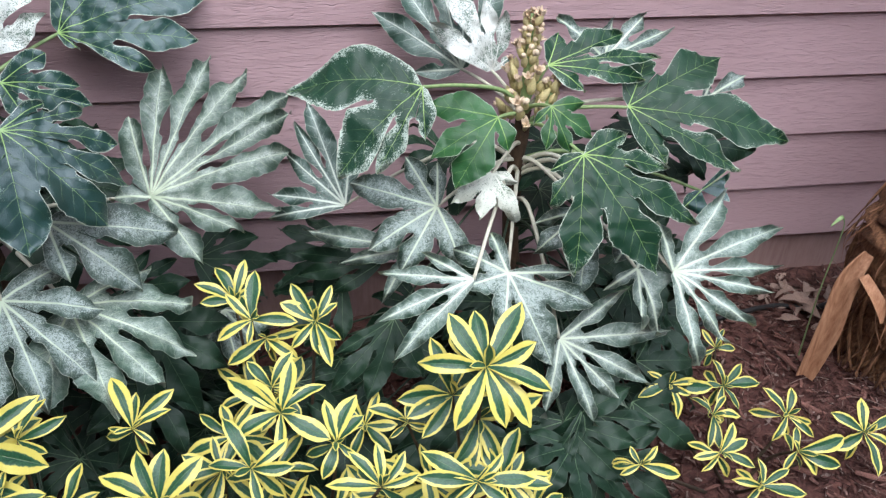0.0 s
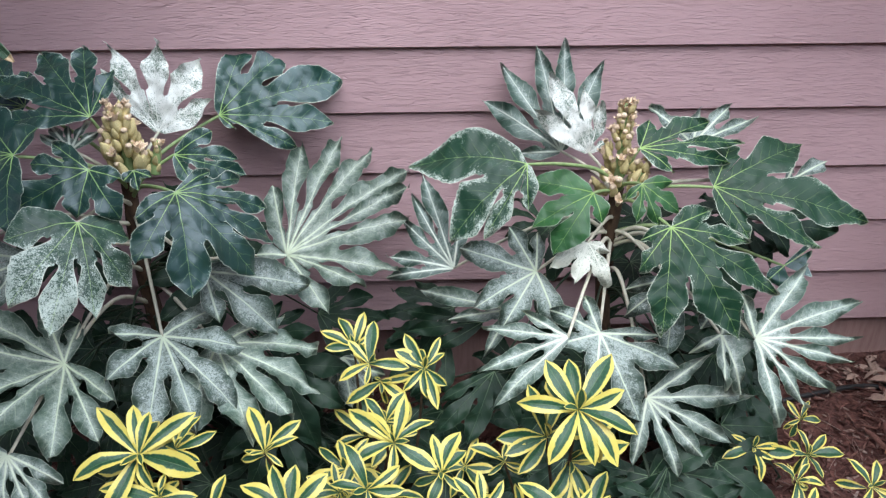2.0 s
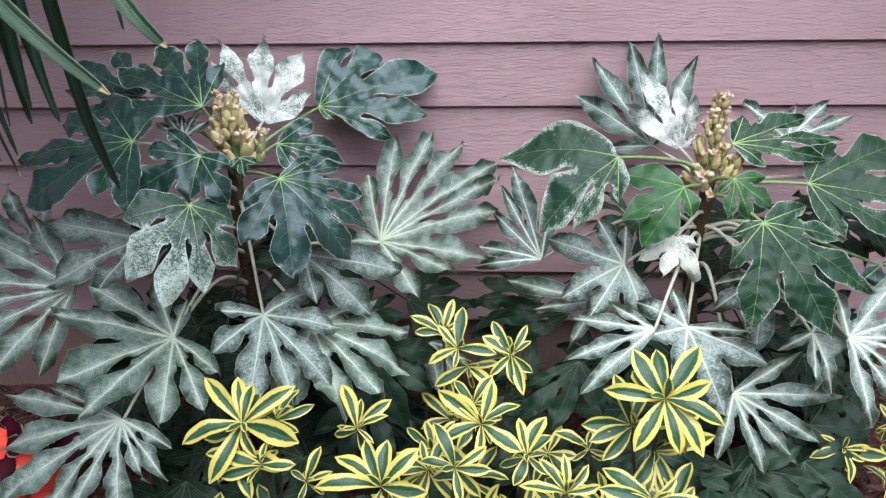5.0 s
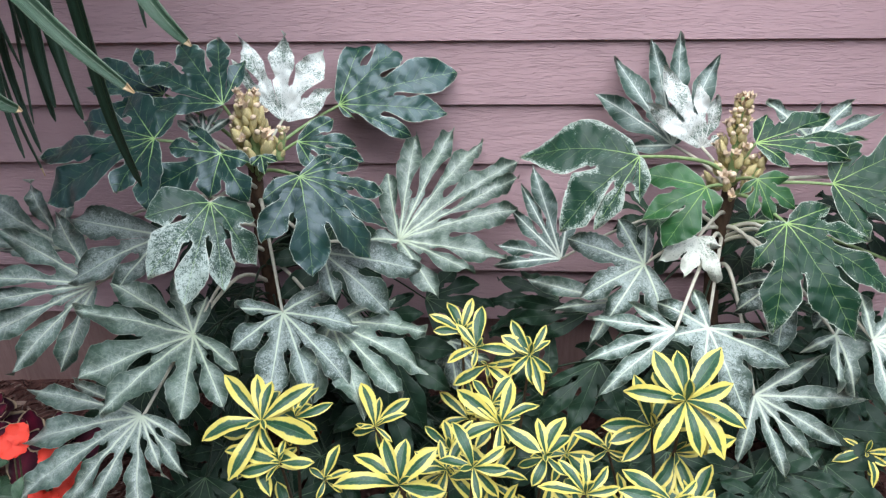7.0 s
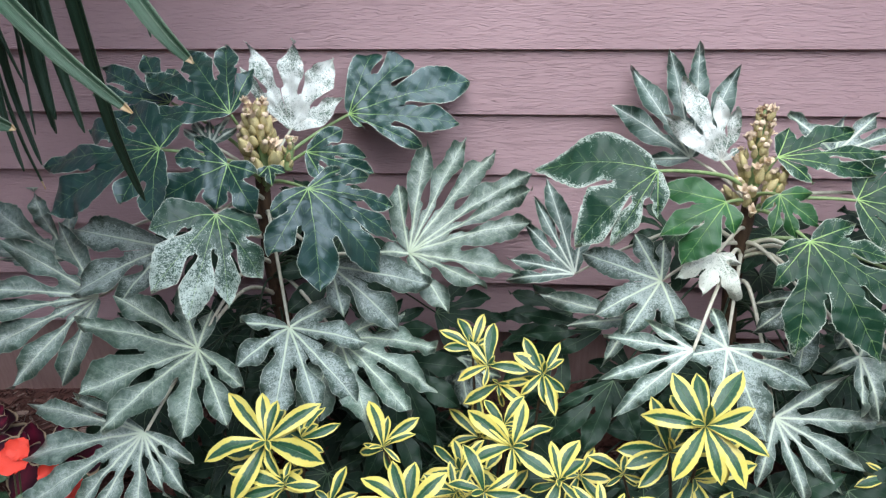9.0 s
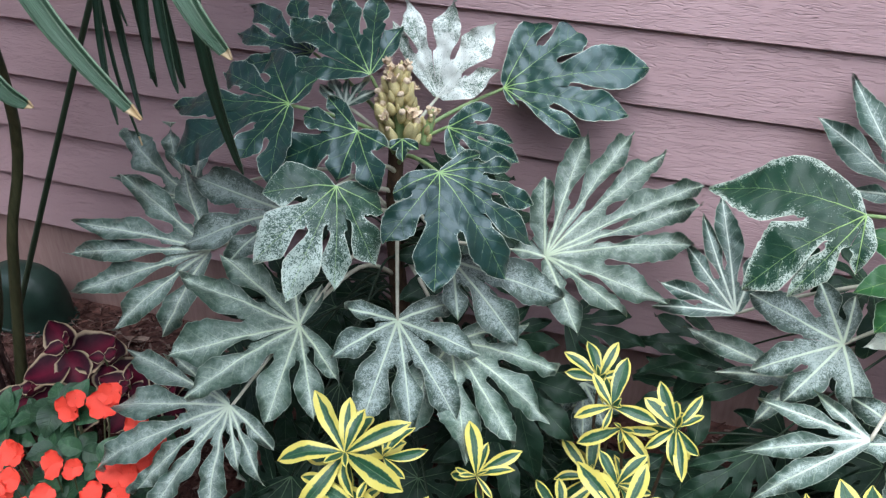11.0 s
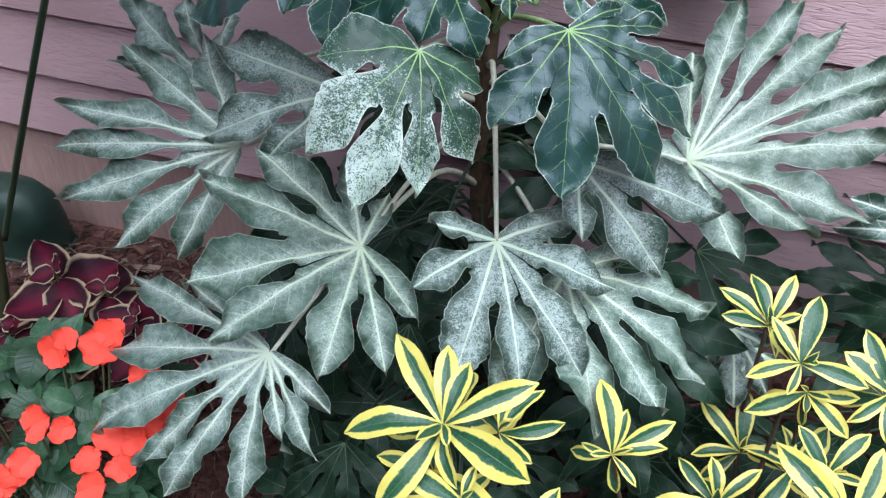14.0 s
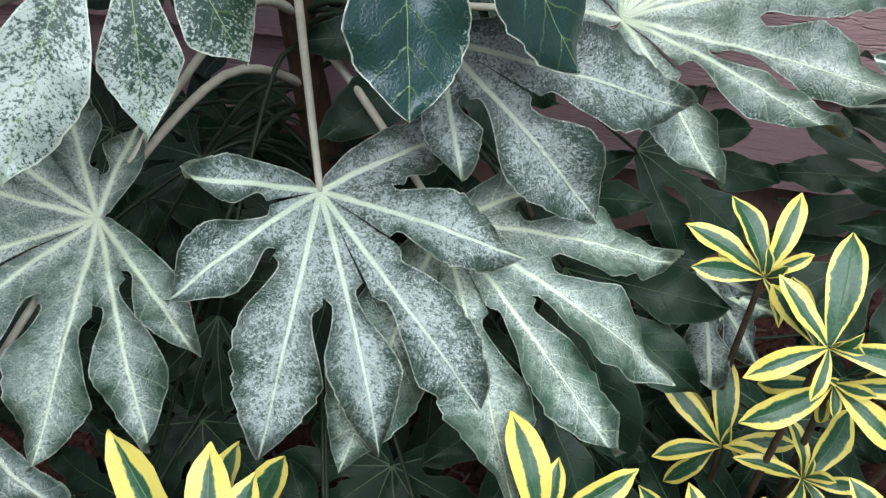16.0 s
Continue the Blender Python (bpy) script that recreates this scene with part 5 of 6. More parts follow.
def frond_material(name, low, high, streak):
    """A pleated palm blade: fine lengthwise streaks, pale fold and margins."""
    m, n, l, b = material(name, 0.4, 0.0, 0.45)
    uv, mp, s = n.new("ShaderNodeUVMap"), n.new("ShaderNodeMapping"), n.new("ShaderNodeSeparateXYZ")
    uv.uv_map = "rib"
    mp.inputs["Scale"].default_value = (7.0, 1.6, 1.0)
    l.new(uv.outputs[0], mp.inputs["Vector"])
    l.new(uv.outputs[0], s.inputs[0])
    across = calc(n, l, "ABSOLUTE", s.outputs[0])
    lines = tex(n, l, "ShaderNodeTexNoise", mp.outputs[0], Scale=2.0, Detail=4.0, Roughness=0.6).outputs[0]
    col = mix(n, l, ramp(n, l, lines, (0.3, grey(0)), (0.7, grey(1))), low, high)
    pale = calc(n, l, "MAXIMUM", calc(n, l, "SUBTRACT", 1.0, calc(n, l, "DIVIDE", across, 0.10), clamp=True), calc(n, l, "MULTIPLY", calc(n, l, "SUBTRACT", across, 0.88), 8.0, clamp=True))
    col = mix(n, l, calc(n, l, "MULTIPLY", pale, 0.6), col, streak)
    l.new(col, b.inputs["Base Color"])
    bumped(n, l, b, lines, 0.5, 0.002)
    return m


FROND = frond_material("grey_green_frond", (0.013, 0.046, 0.020), (0.062, 0.122, 0.068), (0.22, 0.30, 0.19))
# copy of the frond with shade put into its colour, for blades hanging behind
FRONDDARK = frond_material("darkened_frond", (0.008, 0.026, 0.014), (0.026, 0.058, 0.032), (0.07, 0.11, 0.06))
DRYTIP = plain("dry_frond_tip", (0.35, 0.20, 0.05), (0.62, 0.50, 0.33), 60.0, 0.7, 0.4)


FIBREDARK = plain("dark_palm_fibre", (0.034, 0.017, 0.014), (0.125, 0.066, 0.054), 60.0, 0.9, 1.0, (3, 3, 0.22), 0.008)


def fibrous_trunk(parent, foot, top, r0, r1, seed, strands, bark=FIBRE):
    rng = random.Random(seed)
    foot, top = Vector(foot), Vector(top)
    core = part("trunk", tube((foot, foot.lerp(top, 0.35), foot.lerp(top, 0.7), top), (r0, r0 * 0.96, (r0 + r1) / 2, r1), 22, 0.22, 8), bark, parent, "shaggy brown fibrous palm trunk")
    for i in range(strands):
        a, t0 = rng.uniform(0, 6.28), rng.uniform(0.12, 1.0)
        t1 = max(0.0, t0 - rng.uniform(0.15, 0.5))
        r = r0 + (r1 - r0) * t0
        p0 = foot.lerp(top, t0) + Vector((math.cos(a), math.sin(a), 0)) * r
        a2 = a + rng.uniform(-0.5, 0.5)
        p1 = foot.lerp(top, t1) + Vector((math.cos(a2), math.sin(a2), 0)) * (r0 + rng.uniform(0.0, 0.03))
        mid = (p0 + p1) / 2 + Vector((math.cos(a), math.sin(a), 0)) * rng.uniform(0.004, 0.022)
        w = rng.choice((0.0008, 0.0012, 0.0018, 0.003, 0.006))
        part("fibre", tube((p0, mid, p1), (w, w, w * 0.4), 4, 0, 4), bark if rng.random() < 0.85 or bark is FIBREDARK else SHEATH, core)
    return core


def strap(points, widths, cup, nrm=(0, -1, 0.3), thick=0.0016):
    """A long blade with thickness, folded along its middle."""
    pts = [Vector(p) for p in points]
    path, wid = [], []
    for i in range(len(pts) - 1):
        p0, p1, p2, p3 = pts[max(i - 1, 0)], pts[i], pts[i + 1], pts[min(i + 2, len(pts) - 1)]
        for k in range(8):
            t = k / 8
            path.append(0.5 * (2 * p1 + (p2 - p0) * t + (2 * p0 - 5 * p1 + 4 * p2 - p3) * t * t + (3 * p1 - p0 - 3 * p2 + p3) * t**3))
            wid.append(widths[i] + (widths[i + 1] - widths[i]) * t)
    path.append(pts[-1])
    wid.append(widths[-1])
    verts, faces, rib, nv = [], [], [], Vector(nrm).normalized()
    for i, p in enumerate(path):
        d = (path[min(i + 1, len(path) - 1)] - path[max(i - 1, 0)]).normalized()
        side = d.cross(nv).normalized()
        up = side.cross(d)
        for layer in (0, 1):
            for k in range(-2, 3):
                f = k / 2
                verts.append(p + side * f * wid[i] + up * (abs(f) * wid[i] * cup + layer * thick))
                rib.append((f, i * 0.012))
    for i in range(len(path) - 1):
        b0, b1 = i * 10, (i + 1) * 10
        for k in range(4):
            faces.append((b0 + k, b0 + k + 1, b1 + k + 1, b1 + k))
            faces.append((b0 + 5 + k, b1 + 5 + k, b1 + 6 + k, b0 + 6 + k))
        faces.append((b0, b1, b1 + 5, b0 + 5))
        faces.append((b0 + 4, b0 + 9, b1 + 9, b1 + 4))
    return meshed("blade", verts, faces, {"rib": rib})


gx, gy = 1.455, -0.355
palm_right = base("palm", (gx, gy, ground_height(gx, gy)), "stout palm trunk with shaggy brown fibre and a dry hanging sheath", "palm", "palms by the wall")
g = ground_height(gx, gy)
fibrous_trunk(palm_right, (gx + 0.03, gy, g - 0.03), (gx - 0.02, gy + 0.01, g + 0.38), 0.150, 0.145, 12, 280)
fibrous_trunk(palm_right, (gx + 0.0, gy + 0.01, g + 0.30), (gx + 0.36, gy + 0.08, g + 0.95), 0.165, 0.11, 13, 200)
part("dry_sheath", strap(((1.275, -0.35, 0.33), (1.237, -0.362, 0.27), (1.215, -0.385, 0.15), (1.190, -0.398, 0.022)), (0.012, 0.024, 0.026, 0.019), 0.95, (-0.5, -1, 0.3), 0.003), SHEATH, palm_right, "torn tan leaf sheath")
part("dry_sheath", strap(((1.25, -0.385, 0.29), (1.275, -0.425, 0.245), (1.295, -0.44, 0.20)), (0.014, 0.017, 0.004), 0.8, (0.3, -1, 0.5), 0.002), SHEATH, palm_right, "torn tan leaf sheath")

sprig = base("seedling", (1.205, -0.335, ground_height(1.205, -0.335)), "thin green seedling growing beside the palm trunk", "weed")
part("stem", tube(((1.215, -0.335, ground_height(1.215, -0.335) - 0.01), (1.210, -0.330, 0.20), (1.203, -0.340, 0.385), (1.188, -0.345, 0.425)), (0.0022, 0.0018, 0.0014, 0.0008), 6), GREENSTALK, sprig)
part("leaf", strap(((1.196, -0.342, 0.412), (1.186, -0.345, 0.424), (1.174, -0.350, 0.424), (1.160, -0.352, 0.410)), (0.001, 0.005, 0.004, 0.001), 0.4, (0, -0.6, 0.8), 0.0008), GREENSTALK, sprig, "small fresh green leaf")

lx, ly = -1.51, -0.60
palm_left = base("palm", (lx, ly, ground_height(lx, ly)), "palm with a fibrous trunk, slim stalks and drooping fan fronds", "palm", "palms by the wall")
g = ground_height(lx, ly)
fibrous_trunk(palm_left, (lx, ly, g - 0.03), (lx - 0.08, ly + 0.07, g + 1.3), 0.125, 0.105, 31, 240, FIBREDARK)
part("shoot", strap(((-1.478, -0.742, 0.10), (-1.482, -0.752, 0.17), (-1.490, -0.756, 0.25), (-1.505, -0.752, 0.32)), (0.006, 0.013, 0.011, 0.002), 0.6, (0.4, -1, 0.1), 0.0015), GREENSTALK, palm_left, "fresh green shoot")
part("leafstalk", tube(((-1.37, -0.52, 0.03), (-1.335, -0.52, 0.18), (-1.26, -0.52, 0.48), (-1.165, -0.52, 0.83), (-0.92, -0.85, 1.72)), (0.016, 0.013, 0.011, 0.010, 0.009), 8), STALK, palm_left)
part("leafstalk", tube(((-1.56, -0.47, 0.02), (-1.475, -0.45, 0.16), (-1.40, -0.45, 0.42), (-1.30, -0.45, 0.75), (-1.18, -0.47, 1.45)), (0.019, 0.017, 0.014, 0.012, 0.010), 8), STALK, palm_left)
part("leafstalk", tube(((-1.66, -0.40, 0.02), (-1.58, -0.38, 0.3), (-1.50, -0.36, 0.7), (-1.42, -0.36, 1.5)), (0.017, 0.014, 0.012, 0.010), 8), STALK, palm_left)
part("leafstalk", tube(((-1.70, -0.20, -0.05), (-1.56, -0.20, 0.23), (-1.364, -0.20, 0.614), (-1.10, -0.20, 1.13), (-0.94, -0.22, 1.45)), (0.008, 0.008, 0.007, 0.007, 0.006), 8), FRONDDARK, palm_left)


HUB = Vector((-0.92, -0.85, 1.72))


def blade(root, mid, tip, width, mat, dry=True):
    root, mid, tip = Vector(root), Vector(mid), Vector(tip)
    near = mid.lerp(tip, 0.88)
    ob = part("blade", strap((HUB, root + (root - mid).normalized() * 0.16, root, mid, near), (width * 0.5, width, width, width * 0.85, width * 0.4), 0.85), mat, palm_left)
    part("blade_tip", strap((near, near.lerp(tip, 0.6), tip), (width * 0.4, width * 0.2, 0.0006), 0.7), DRYTIP if dry else mat, ob)
    return ob


blade((-0.430, -1.193, 1.299), (-0.346, -1.232, 1.231), (-0.292, -1.243, 1.185), 0.0085, FROND)
blade((-0.345, -1.150, 1.311), (-0.280, -1.202, 1.246), (-0.251, -1.211, 1.214), 0.0085, FROND)
blade((-0.296, -1.176, 1.303), (-0.247, -1.216, 1.279), (-0.233, -1.224, 1.272), 0.0065, FROND)
blade((-0.522, -1.157, 1.226), (-0.456, -1.180, 1.166), (-0.429, -1.182, 1.148), 0.0095, FROND)
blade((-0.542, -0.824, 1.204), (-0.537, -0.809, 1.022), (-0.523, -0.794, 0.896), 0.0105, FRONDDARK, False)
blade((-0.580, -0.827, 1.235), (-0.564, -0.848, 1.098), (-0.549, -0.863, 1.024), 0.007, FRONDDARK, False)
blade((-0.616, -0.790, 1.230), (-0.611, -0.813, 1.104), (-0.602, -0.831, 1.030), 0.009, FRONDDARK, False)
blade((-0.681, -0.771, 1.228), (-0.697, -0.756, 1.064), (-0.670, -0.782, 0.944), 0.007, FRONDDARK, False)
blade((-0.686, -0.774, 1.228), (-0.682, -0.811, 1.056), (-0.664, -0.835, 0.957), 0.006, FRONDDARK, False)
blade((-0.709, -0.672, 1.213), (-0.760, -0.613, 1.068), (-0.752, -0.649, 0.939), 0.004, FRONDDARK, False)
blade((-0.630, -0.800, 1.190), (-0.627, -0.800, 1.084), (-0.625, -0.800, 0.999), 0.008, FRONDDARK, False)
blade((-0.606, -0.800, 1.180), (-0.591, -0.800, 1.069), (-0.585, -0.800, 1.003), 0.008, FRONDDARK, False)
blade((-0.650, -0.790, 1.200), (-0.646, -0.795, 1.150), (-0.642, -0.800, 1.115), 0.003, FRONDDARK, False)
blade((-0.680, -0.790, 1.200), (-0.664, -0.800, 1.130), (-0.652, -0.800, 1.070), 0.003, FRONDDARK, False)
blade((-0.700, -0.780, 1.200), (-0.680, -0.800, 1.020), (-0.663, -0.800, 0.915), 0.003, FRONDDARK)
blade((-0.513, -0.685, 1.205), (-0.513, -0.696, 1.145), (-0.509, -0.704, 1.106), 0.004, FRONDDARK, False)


def fan(palm, hub, aim, spread, length, count, seed):
    """A fan of blades from the end of a stalk, drooping at their tips."""
    rng = random.Random(seed)
    hub, aim = Vector(hub), Vector(aim).normalized()
    side = aim.cross(Vector((0, 0, 1))).normalized()
    for i in range(count):
        a = radians(-spread / 2 + spread * i / (count - 1) + rng.uniform(-3, 3))
        d = aim * math.cos(a) + side * math.sin(a)
        r = length * rng.uniform(0.85, 1.1) * (0.75 + 0.25 * math.cos(a))
        mid = hub + d * r * 0.55 + Vector((0, 0, 0.06 * rng.uniform(0.3, 1.2)))
        tip = hub + d * r + Vector((0, 0, -0.22 * rng.uniform(0.5, 1.3)))
        mid.y, tip.y = min(mid.y, -0.06), min(tip.y, -0.05)
        part("blade", strap((hub, hub.lerp(mid, 0.5) + Vector((0, 0, 0.02)), mid, tip), (0.006, 0.016, 0.017, 0.002), 0.5, (0, 0, 1)), FROND, palm)


# crown fronds added out of sight over the bed to shade it
CROWN = (-1.60, -0.53, 1.22)
for k, (hub, aim, n) in enumerate((((-1.10, -0.45, 1.85), (1, 0.1, 0.0), 22), ((-1.25, -0.85, 1.80), (0.8, -0.5, 0.0), 20), ((-1.35, -0.20, 1.95), (0.7, 0.5, 0.1), 20), ((-1.85, -0.9, 1.9), (-0.4, -1, 0.1), 18), ((-0.85, -0.30, 2.0), (1, 0.2, 0.15), 20), ((-1.30, -0.70, 1.62), (0.7, -0.7, 0.05), 20), ((-0.88, -1.18, 1.74), (1.0, -0.1, 0.0), 30), ((-0.95, -1.35, 1.95), (1.0, 0.0, 0.0), 28), ((-1.05, -0.95, 1.78), (1.0, -0.35, 0.0), 26), ((-1.25, -1.1, 1.85), (1.0, 0.1, 0.0), 26), ((-1.05, -0.72, 1.60), (1.0, 0.0, 0.0), 26), ((-1.45, -0.55, 1.55), (0.3, -0.6, 0.0), 22), ((-1.30, -0.38, 1.70), (1.0, 0.0, 0.05), 24))):
    part("leafstalk", tube((CROWN, Vector(CROWN).lerp(Vector(hub), 0.5) + Vector((0, 0, 0.12)), hub), (0.014, 0.011, 0.009), 8), STALK, palm_left)
    fan(palm_left, hub, aim, 210, 0.62, n, 60 + k)


# unseen crown added above this trunk, to shade the wall beside it
TOP = (gx + 0.36, gy + 0.08, ground_height(gx, gy) + 0.97)
for k, (hub, aim, n) in enumerate((((1.60, -0.75, 1.75), (0.4, -1, 0.05), 22), ((1.75, -0.25, 1.80), (1, 0.1, 0.1), 20), ((1.38, -0.25, 1.95), (-0.2, 0.2, 0.6), 18), ((1.30, -0.70, 1.85), (-0.5, -0.6, 0.05), 20))):
    part("leafstalk", tube((TOP, Vector(TOP).lerp(Vector(hub), 0.5) + Vector((0, 0, 0.12)), hub), (0.014, 0.011, 0.009), 8), STALK, palm_right)
    fan(palm_right, hub, aim, 200, 0.55, n, 80 + k)


# ---- small things on the ground ----
PLASTIC = plain("dark_green_plastic", (0.012, 0.030, 0.022), (0.02, 0.045, 0.032), 30.0, 0.45, 0.1)
HOSE = plain("black_hose", (0.008, 0.008, 0.008), (0.018, 0.018, 0.018), 40.0, 0.5, 0.1)


def rounded_cover(x, y, z, w, d, h):
    """A low domed plastic cover with a rolled rim."""
    verts, faces, sides = [], [], 28
    prof = ((1.03, 0.0), (1.05, 0.04), (1.0, 0.08), (0.97, 0.45), (0.86, 0.78), (0.62, 0.95), (0.25, 1.0))
    for r, t in prof:
        for k in range(sides):
            a = 2 * math.pi * k / sides
            c, s = math.cos(a), math.sin(a)
            verts.append((math.copysign(abs(c) ** 0.7, c) * w * r, math.copysign(abs(s) ** 0.7, s) * d * r, h * t))
    for i in range(len(prof) - 1):
        for k in range(sides):
            j = (k + 1) % sides
            faces.append((i * sides + k, i * sides + j, (i + 1) * sides + j, (i + 1) * sides + k))
    faces.append(tuple((len(prof) - 1) * sides + k for k in range(sides)))
    ob = base("utility_cover", (x, y, z), "dark green plastic utility cover against the foundation", "cover")
    here = Matrix.Translation((x, y, z))
    part("dome", meshed("dome", verts, faces), PLASTIC, ob, "", here)
    edge = []
    for k in range(25):
        a = 2 * math.pi * k / 24
        c, s = math.cos(a), math.sin(a)
        edge.append((math.copysign(abs(c) ** 0.7, c) * w * 1.04, math.copysign(abs(s) ** 0.7, s) * d * 1.04, h * 0.09))
    part("rim", tube(edge, (0.006,) * 25, 6, 0.0, 2), PLASTIC, ob, "", here)
    return ob


rounded_cover(-1.76, -0.10, ground_height(-1.76, -0.10) - 0.01, 0.13, 0.08, 0.19)
hose = new("drip_hose", tube([(x, y, ground_height(x, y) + 0.013) for x, y in ((0.95, -0.20), (1.12, -0.165), (1.25, -0.15), (1.36, -0.17), (1.5, -0.12))], (0.007,) * 5, 8))
hose.data.materials.append(HOSE)
tagged(hose, "thin black drip hose lying on the mulch", "hose")
dead = random.Random(4)
DRYLEAF = plain("dry_grey_leaf", (0.18, 0.12, 0.092), (0.40, 0.29, 0.23), 60.0, 0.8, 0.6)
CURL = [oval_leaf_mesh(90 + i, 0.22, 0.35 * (-1) ** i) for i in range(3)]
for b in CURL:
    b.materials.append(DRYLEAF)
for i in range(44):
    x, y = (dead.gauss(1.30, 0.07), dead.gauss(-0.13, 0.05)) if i < 36 else (dead.uniform(-1.5, -1.0), dead.uniform(-0.35, -0.06))
    y = min(y, -0.03)
    ob = new("dead_leaf", CURL[i % 3])
    s = dead.uniform(0.04, 0.085)
    ob.matrix_basis = Matrix.Translation((x, y, ground_height(x, y) + 0.012)) @ Matrix.Rotation(dead.uniform(0, 6.3), 4, "Z") @ Matrix.Rotation(dead.uniform(-0.8, 0.8), 4, "X") @ Matrix.Rotation(dead.uniform(-0.5, 0.2), 4, "Y") @ Matrix.Scale(s, 4)
    tagged(ob, "curled grey-brown dead leaf on the mulch", "leaf", "fallen leaves")


# ---- mulch pieces ----
def chips(name, boxes, count, seed, lo, hi, label):
    rng = random.Random(seed)
    verts, faces = [], []
    for i in range(count):
        x0, x1, y0, y1 = boxes[i % len(boxes)]
        x, y = rng.uniform(x0, x1), rng.uniform(y0, y1)
        length, w, t = rng.uniform(lo, hi), rng.uniform(0.0008, 0.0040), rng.uniform(0.0006, 0.0026)
        z = ground_height(x, y) + rng.uniform(0.0, 0.016)
        m = Matrix.Translation((x, y, z)) @ Matrix.Rotation(rng.uniform(0, 6.28), 4, "Z") @ Matrix.Rotation(rng.uniform(-0.35, 0.35), 4, "Y") @ Matrix.Rotation(rng.uniform(-1, 1), 4, "X")
        k, n = len(verts), 0.5 * length
        bow = rng.uniform(-0.12, 0.12) * length
        for u, s in ((-n, 0.5), (0, 1.0), (n, 0.35)):
            for a, b in ((-1, -1), (1, -1), (1, 1), (-1, 1)):
                verts.append(m @ Vector((u, a * w * s + (bow if u == 0 else 0), b * t * s)))
        for q in (0, 4):
            for e in range(4):
                f = (e + 1) % 4
                faces.append((k + q + e, k + q + f, k + q + 4 + f, k + q + 4 + e))
        faces.append((k + 3, k + 2, k + 1, k))
        faces.append((k + 8, k + 9, k + 10, k + 11))
    ob = new(name, meshed("chips", verts, faces, smooth=False))
    ob.data.materials.append(CHIPS)
    return tagged(ob, label, "mulch", "", "stuff")


def chip_material():
    m, n, l, b = material("shredded_bark", 0.9, 0.0, 0.25)
    geo = n.new("ShaderNodeNewGeometry")
    tc = n.new("ShaderNodeTexCoord")
    a = tex(n, l, "ShaderNodeTexNoise", tc.outputs["Object"], Scale=160.0, Detail=4.0).outputs[0]
    tone = ramp(n, l, geo.outputs["Random Per Island"], (0.0, (0.036, 0.014, 0.011)), (0.45, (0.125, 0.057, 0.046)), (0.8, (0.25, 0.128, 0.102)), (1.0, (0.50, 0.39, 0.33)))
    l.new(mix(n, l, a, tone, (0.03, 0.013, 0.01)), b.inputs["Base Color"])
    bumped(n, l, b, a, 0.6)
    return m


CHIPS = chip_material()
chips("mulch", ((0.75, 1.75, -1.0, 0.0), (-1.95, -0.75, -1.0, 0.0), (-0.8, 0.8, -0.95, -0.0)), 16000, 77, 0.008, 0.036, "shredded red-brown bark mulch on the soil")


def straw(boxes, count, seed):
    """Thin bent fibres lying on the mulch."""
    rng = random.Random(seed)
    verts, faces = [], []
    for i in range(count):
        x0, x1, y0, y1 = boxes[i % len(boxes)]
        x, y, a = rng.uniform(x0, x1), rng.uniform(y0, y1), rng.uniform(0, 6.28)
        length, w, turn = rng.uniform(0.03, 0.11), rng.uniform(0.0005, 0.0011), rng.uniform(-0.7, 0.7)
        lift, k = rng.uniform(0.006, 0.02), len(verts)
        for j in range(5):
            u = j / 4
            d = Vector((math.cos(a + turn * u), math.sin(a + turn * u), 0))
            p = Vector((x, y, 0)) + d * length * u
            p.z = ground_height(p.x, p.y) + lift + 0.008 * math.sin(math.pi * u)
            n = Vector((-d.y, d.x, 0))
            verts += [p - n * w, p + Vector((0, 0, w * 1.5)), p + n * w]
        for j in range(4):
            q = k + 3 * j
            faces += [(q, q + 1, q + 4, q + 3), (q + 1, q + 2, q + 5, q + 4), (q + 2, q, q + 3, q + 5)]
    ob = new("straw", meshed("straw", verts, faces))
    ob.data.materials.append(CHIPS)
    return tagged(ob, "thin dry plant fibres scattered on the mulch", "straw", "", "stuff")


straw(((0.8, 1.7, -0.8, -0.02), (1.1, 1.5, -0.75, -0.35), (-1.9, -0.85, -0.75, -0.05)), 900, 15)


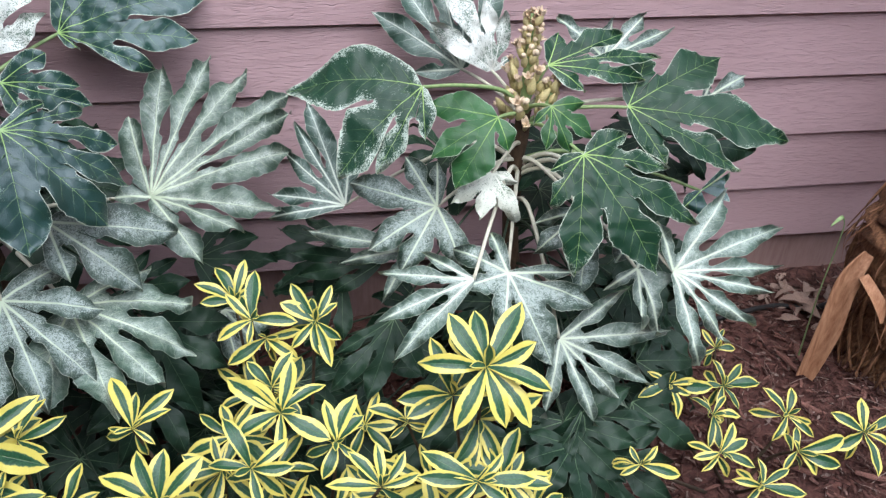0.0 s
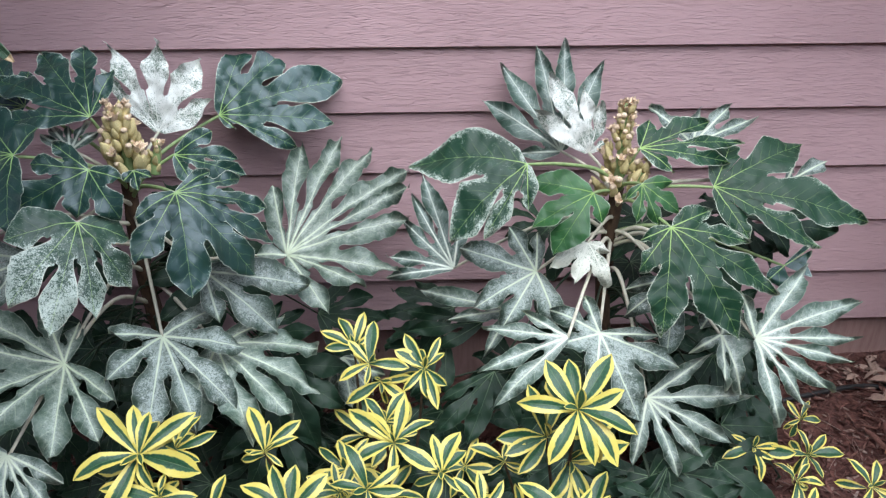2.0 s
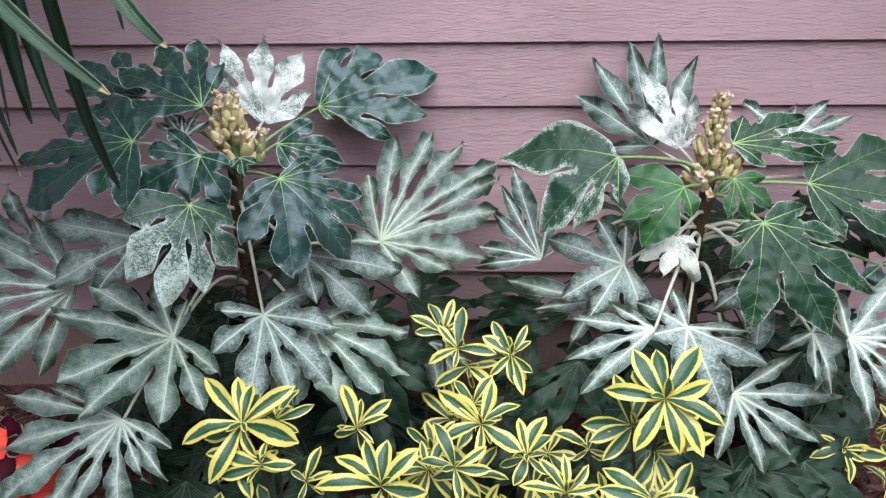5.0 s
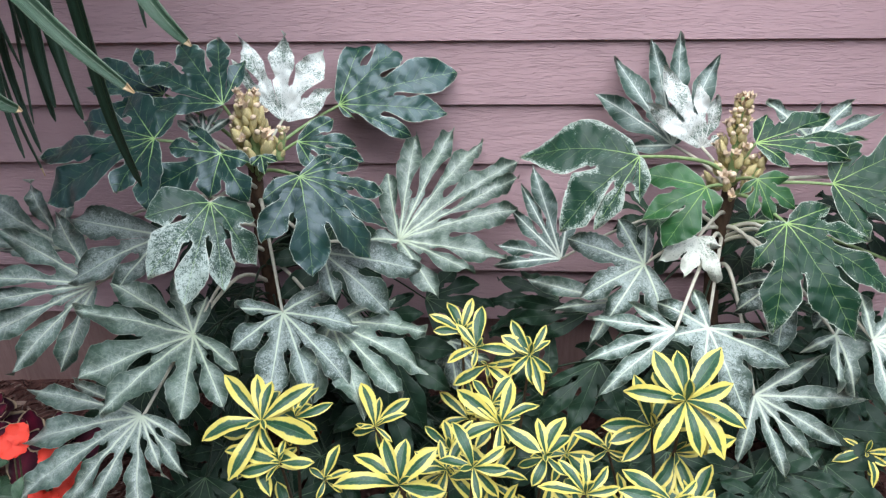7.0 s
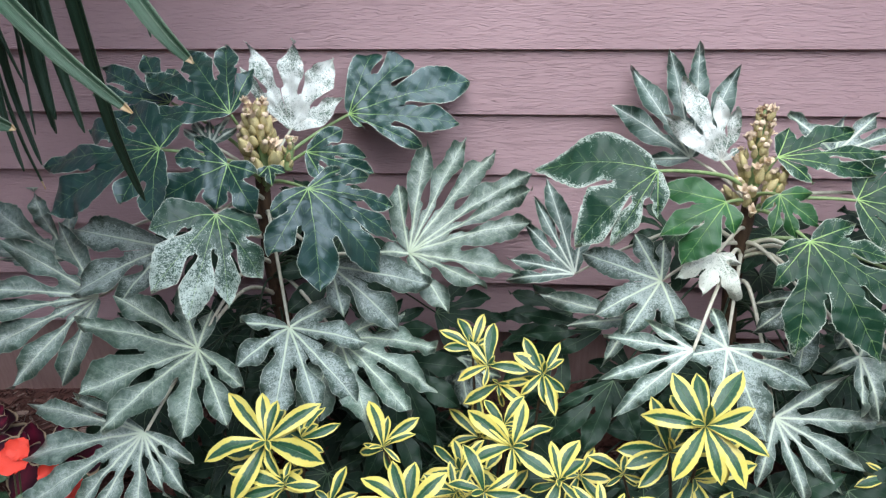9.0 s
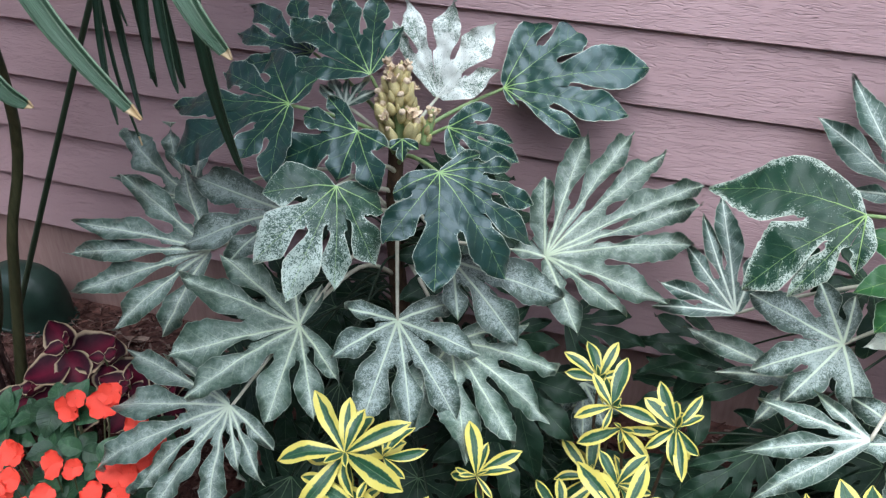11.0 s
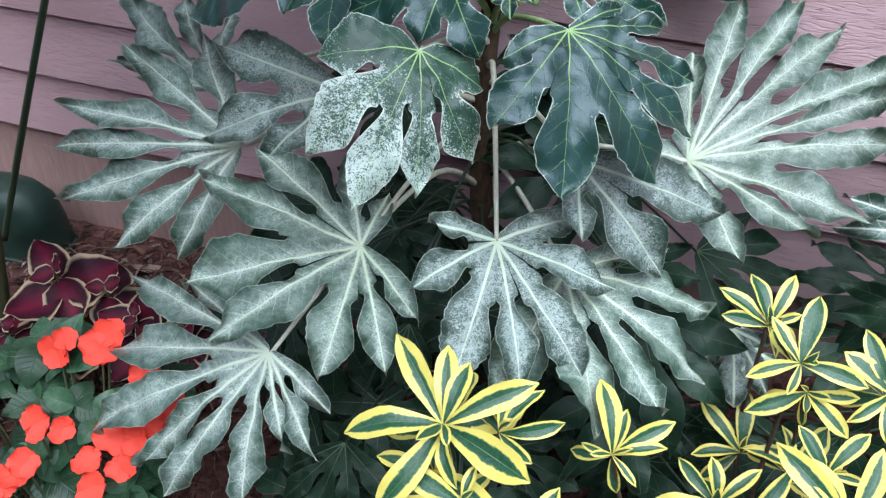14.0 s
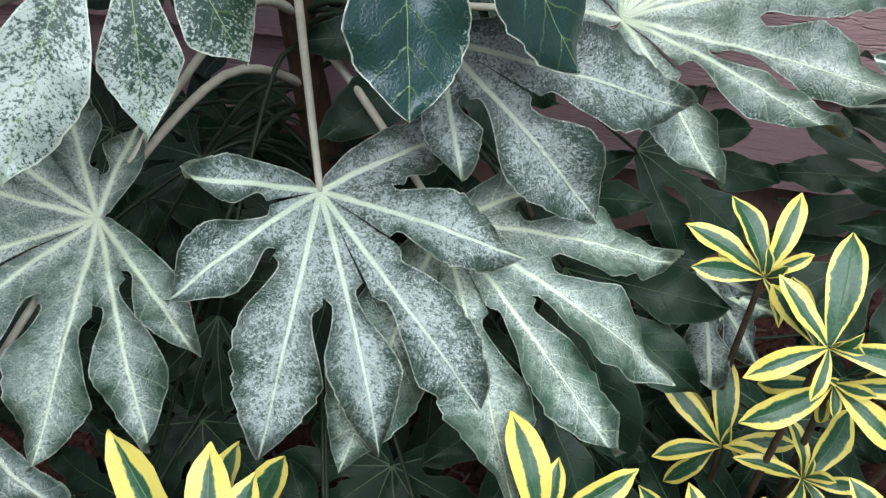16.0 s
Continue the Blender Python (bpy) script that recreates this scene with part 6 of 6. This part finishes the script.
# ---- single bark pieces where the bed is open ----
def bark_mesh(seed):
    """A splintered flake of bark, unit long."""
    rng = random.Random(seed)
    verts, faces = [], []
    for i, u in enumerate((-0.5, -0.2, 0.15, 0.5)):
        w = (0.06, 0.11, 0.10, 0.045)[i] * rng.uniform(0.7, 1.3)
        off, up = rng.uniform(-0.04, 0.04), rng.uniform(-0.03, 0.05)
        for a, b in ((-1, -0.3), (1, -0.5), (0.8, 0.4), (-0.7, 0.5)):
            verts.append((u + rng.uniform(-0.04, 0.04), a * w + off, b * 0.07 + up))
    for q in (0, 4, 8):
        for e in range(4):
            f = (e + 1) % 4
            faces.append((q + e, q + f, q + 4 + f, q + 4 + e))
    faces += [(3, 2, 1, 0), (12, 13, 14, 15)]
    return meshed("bark_chip", verts, faces, smooth=False)


BARK = [bark_mesh(i) for i in range(8)]
for b in BARK:
    b.materials.append(CHIP)
bark = random.Random(33)
for i in range(280):
    x, y = (bark.uniform(0.82, 1.45), bark.uniform(-0.85, -0.05)) if i < 190 else (bark.uniform(-1.6, -0.9), bark.uniform(-0.6, -0.05))
    s = bark.uniform(0.014, 0.04) if i % 14 else bark.uniform(0.05, 0.08)
    m = Matrix.Translation((x, y, ground_height(x, y) + 0.016)) @ Matrix.Rotation(bark.uniform(0, 6.3), 4, "Z") @ Matrix.Rotation(bark.uniform(-0.25, 0.25), 4, "Y") @ Matrix.Scale(s, 4)
    part("bark_chip", BARK[i % 8], None, ground, "", m)

# ---- plain unseen wall, added to close the place and cut low sky light ----
SKYBLOCK = plain("sky_block_wall", (0.060, 0.062, 0.045), (0.12, 0.115, 0.085), 6.0, 0.9, 0.4)
far_wall = new("wall_south", box_mesh((-9.0, -4.6, -0.6), (9.0, -4.4, 3.6)))
far_wall.data.materials.append(SKYBLOCK)
tagged(far_wall, "plain unseen wall added to block low sky light", "wall", "", "structure")

# ---- lap boards, last ----
joints = random.Random(5)
for row in range(17):
    cut = joints.choice((-1, 1)) * joints.uniform(2.0, 3.4)
    for x0, x1 in ((-4.5, cut), (cut + 0.0015, 4.5)):
        part("plank", plank_mesh(x1 - x0, EXPOSURE + 0.02), SIDING, wall, "", Matrix.Translation((x0, 0, LOWEST + row * EXPOSURE)))
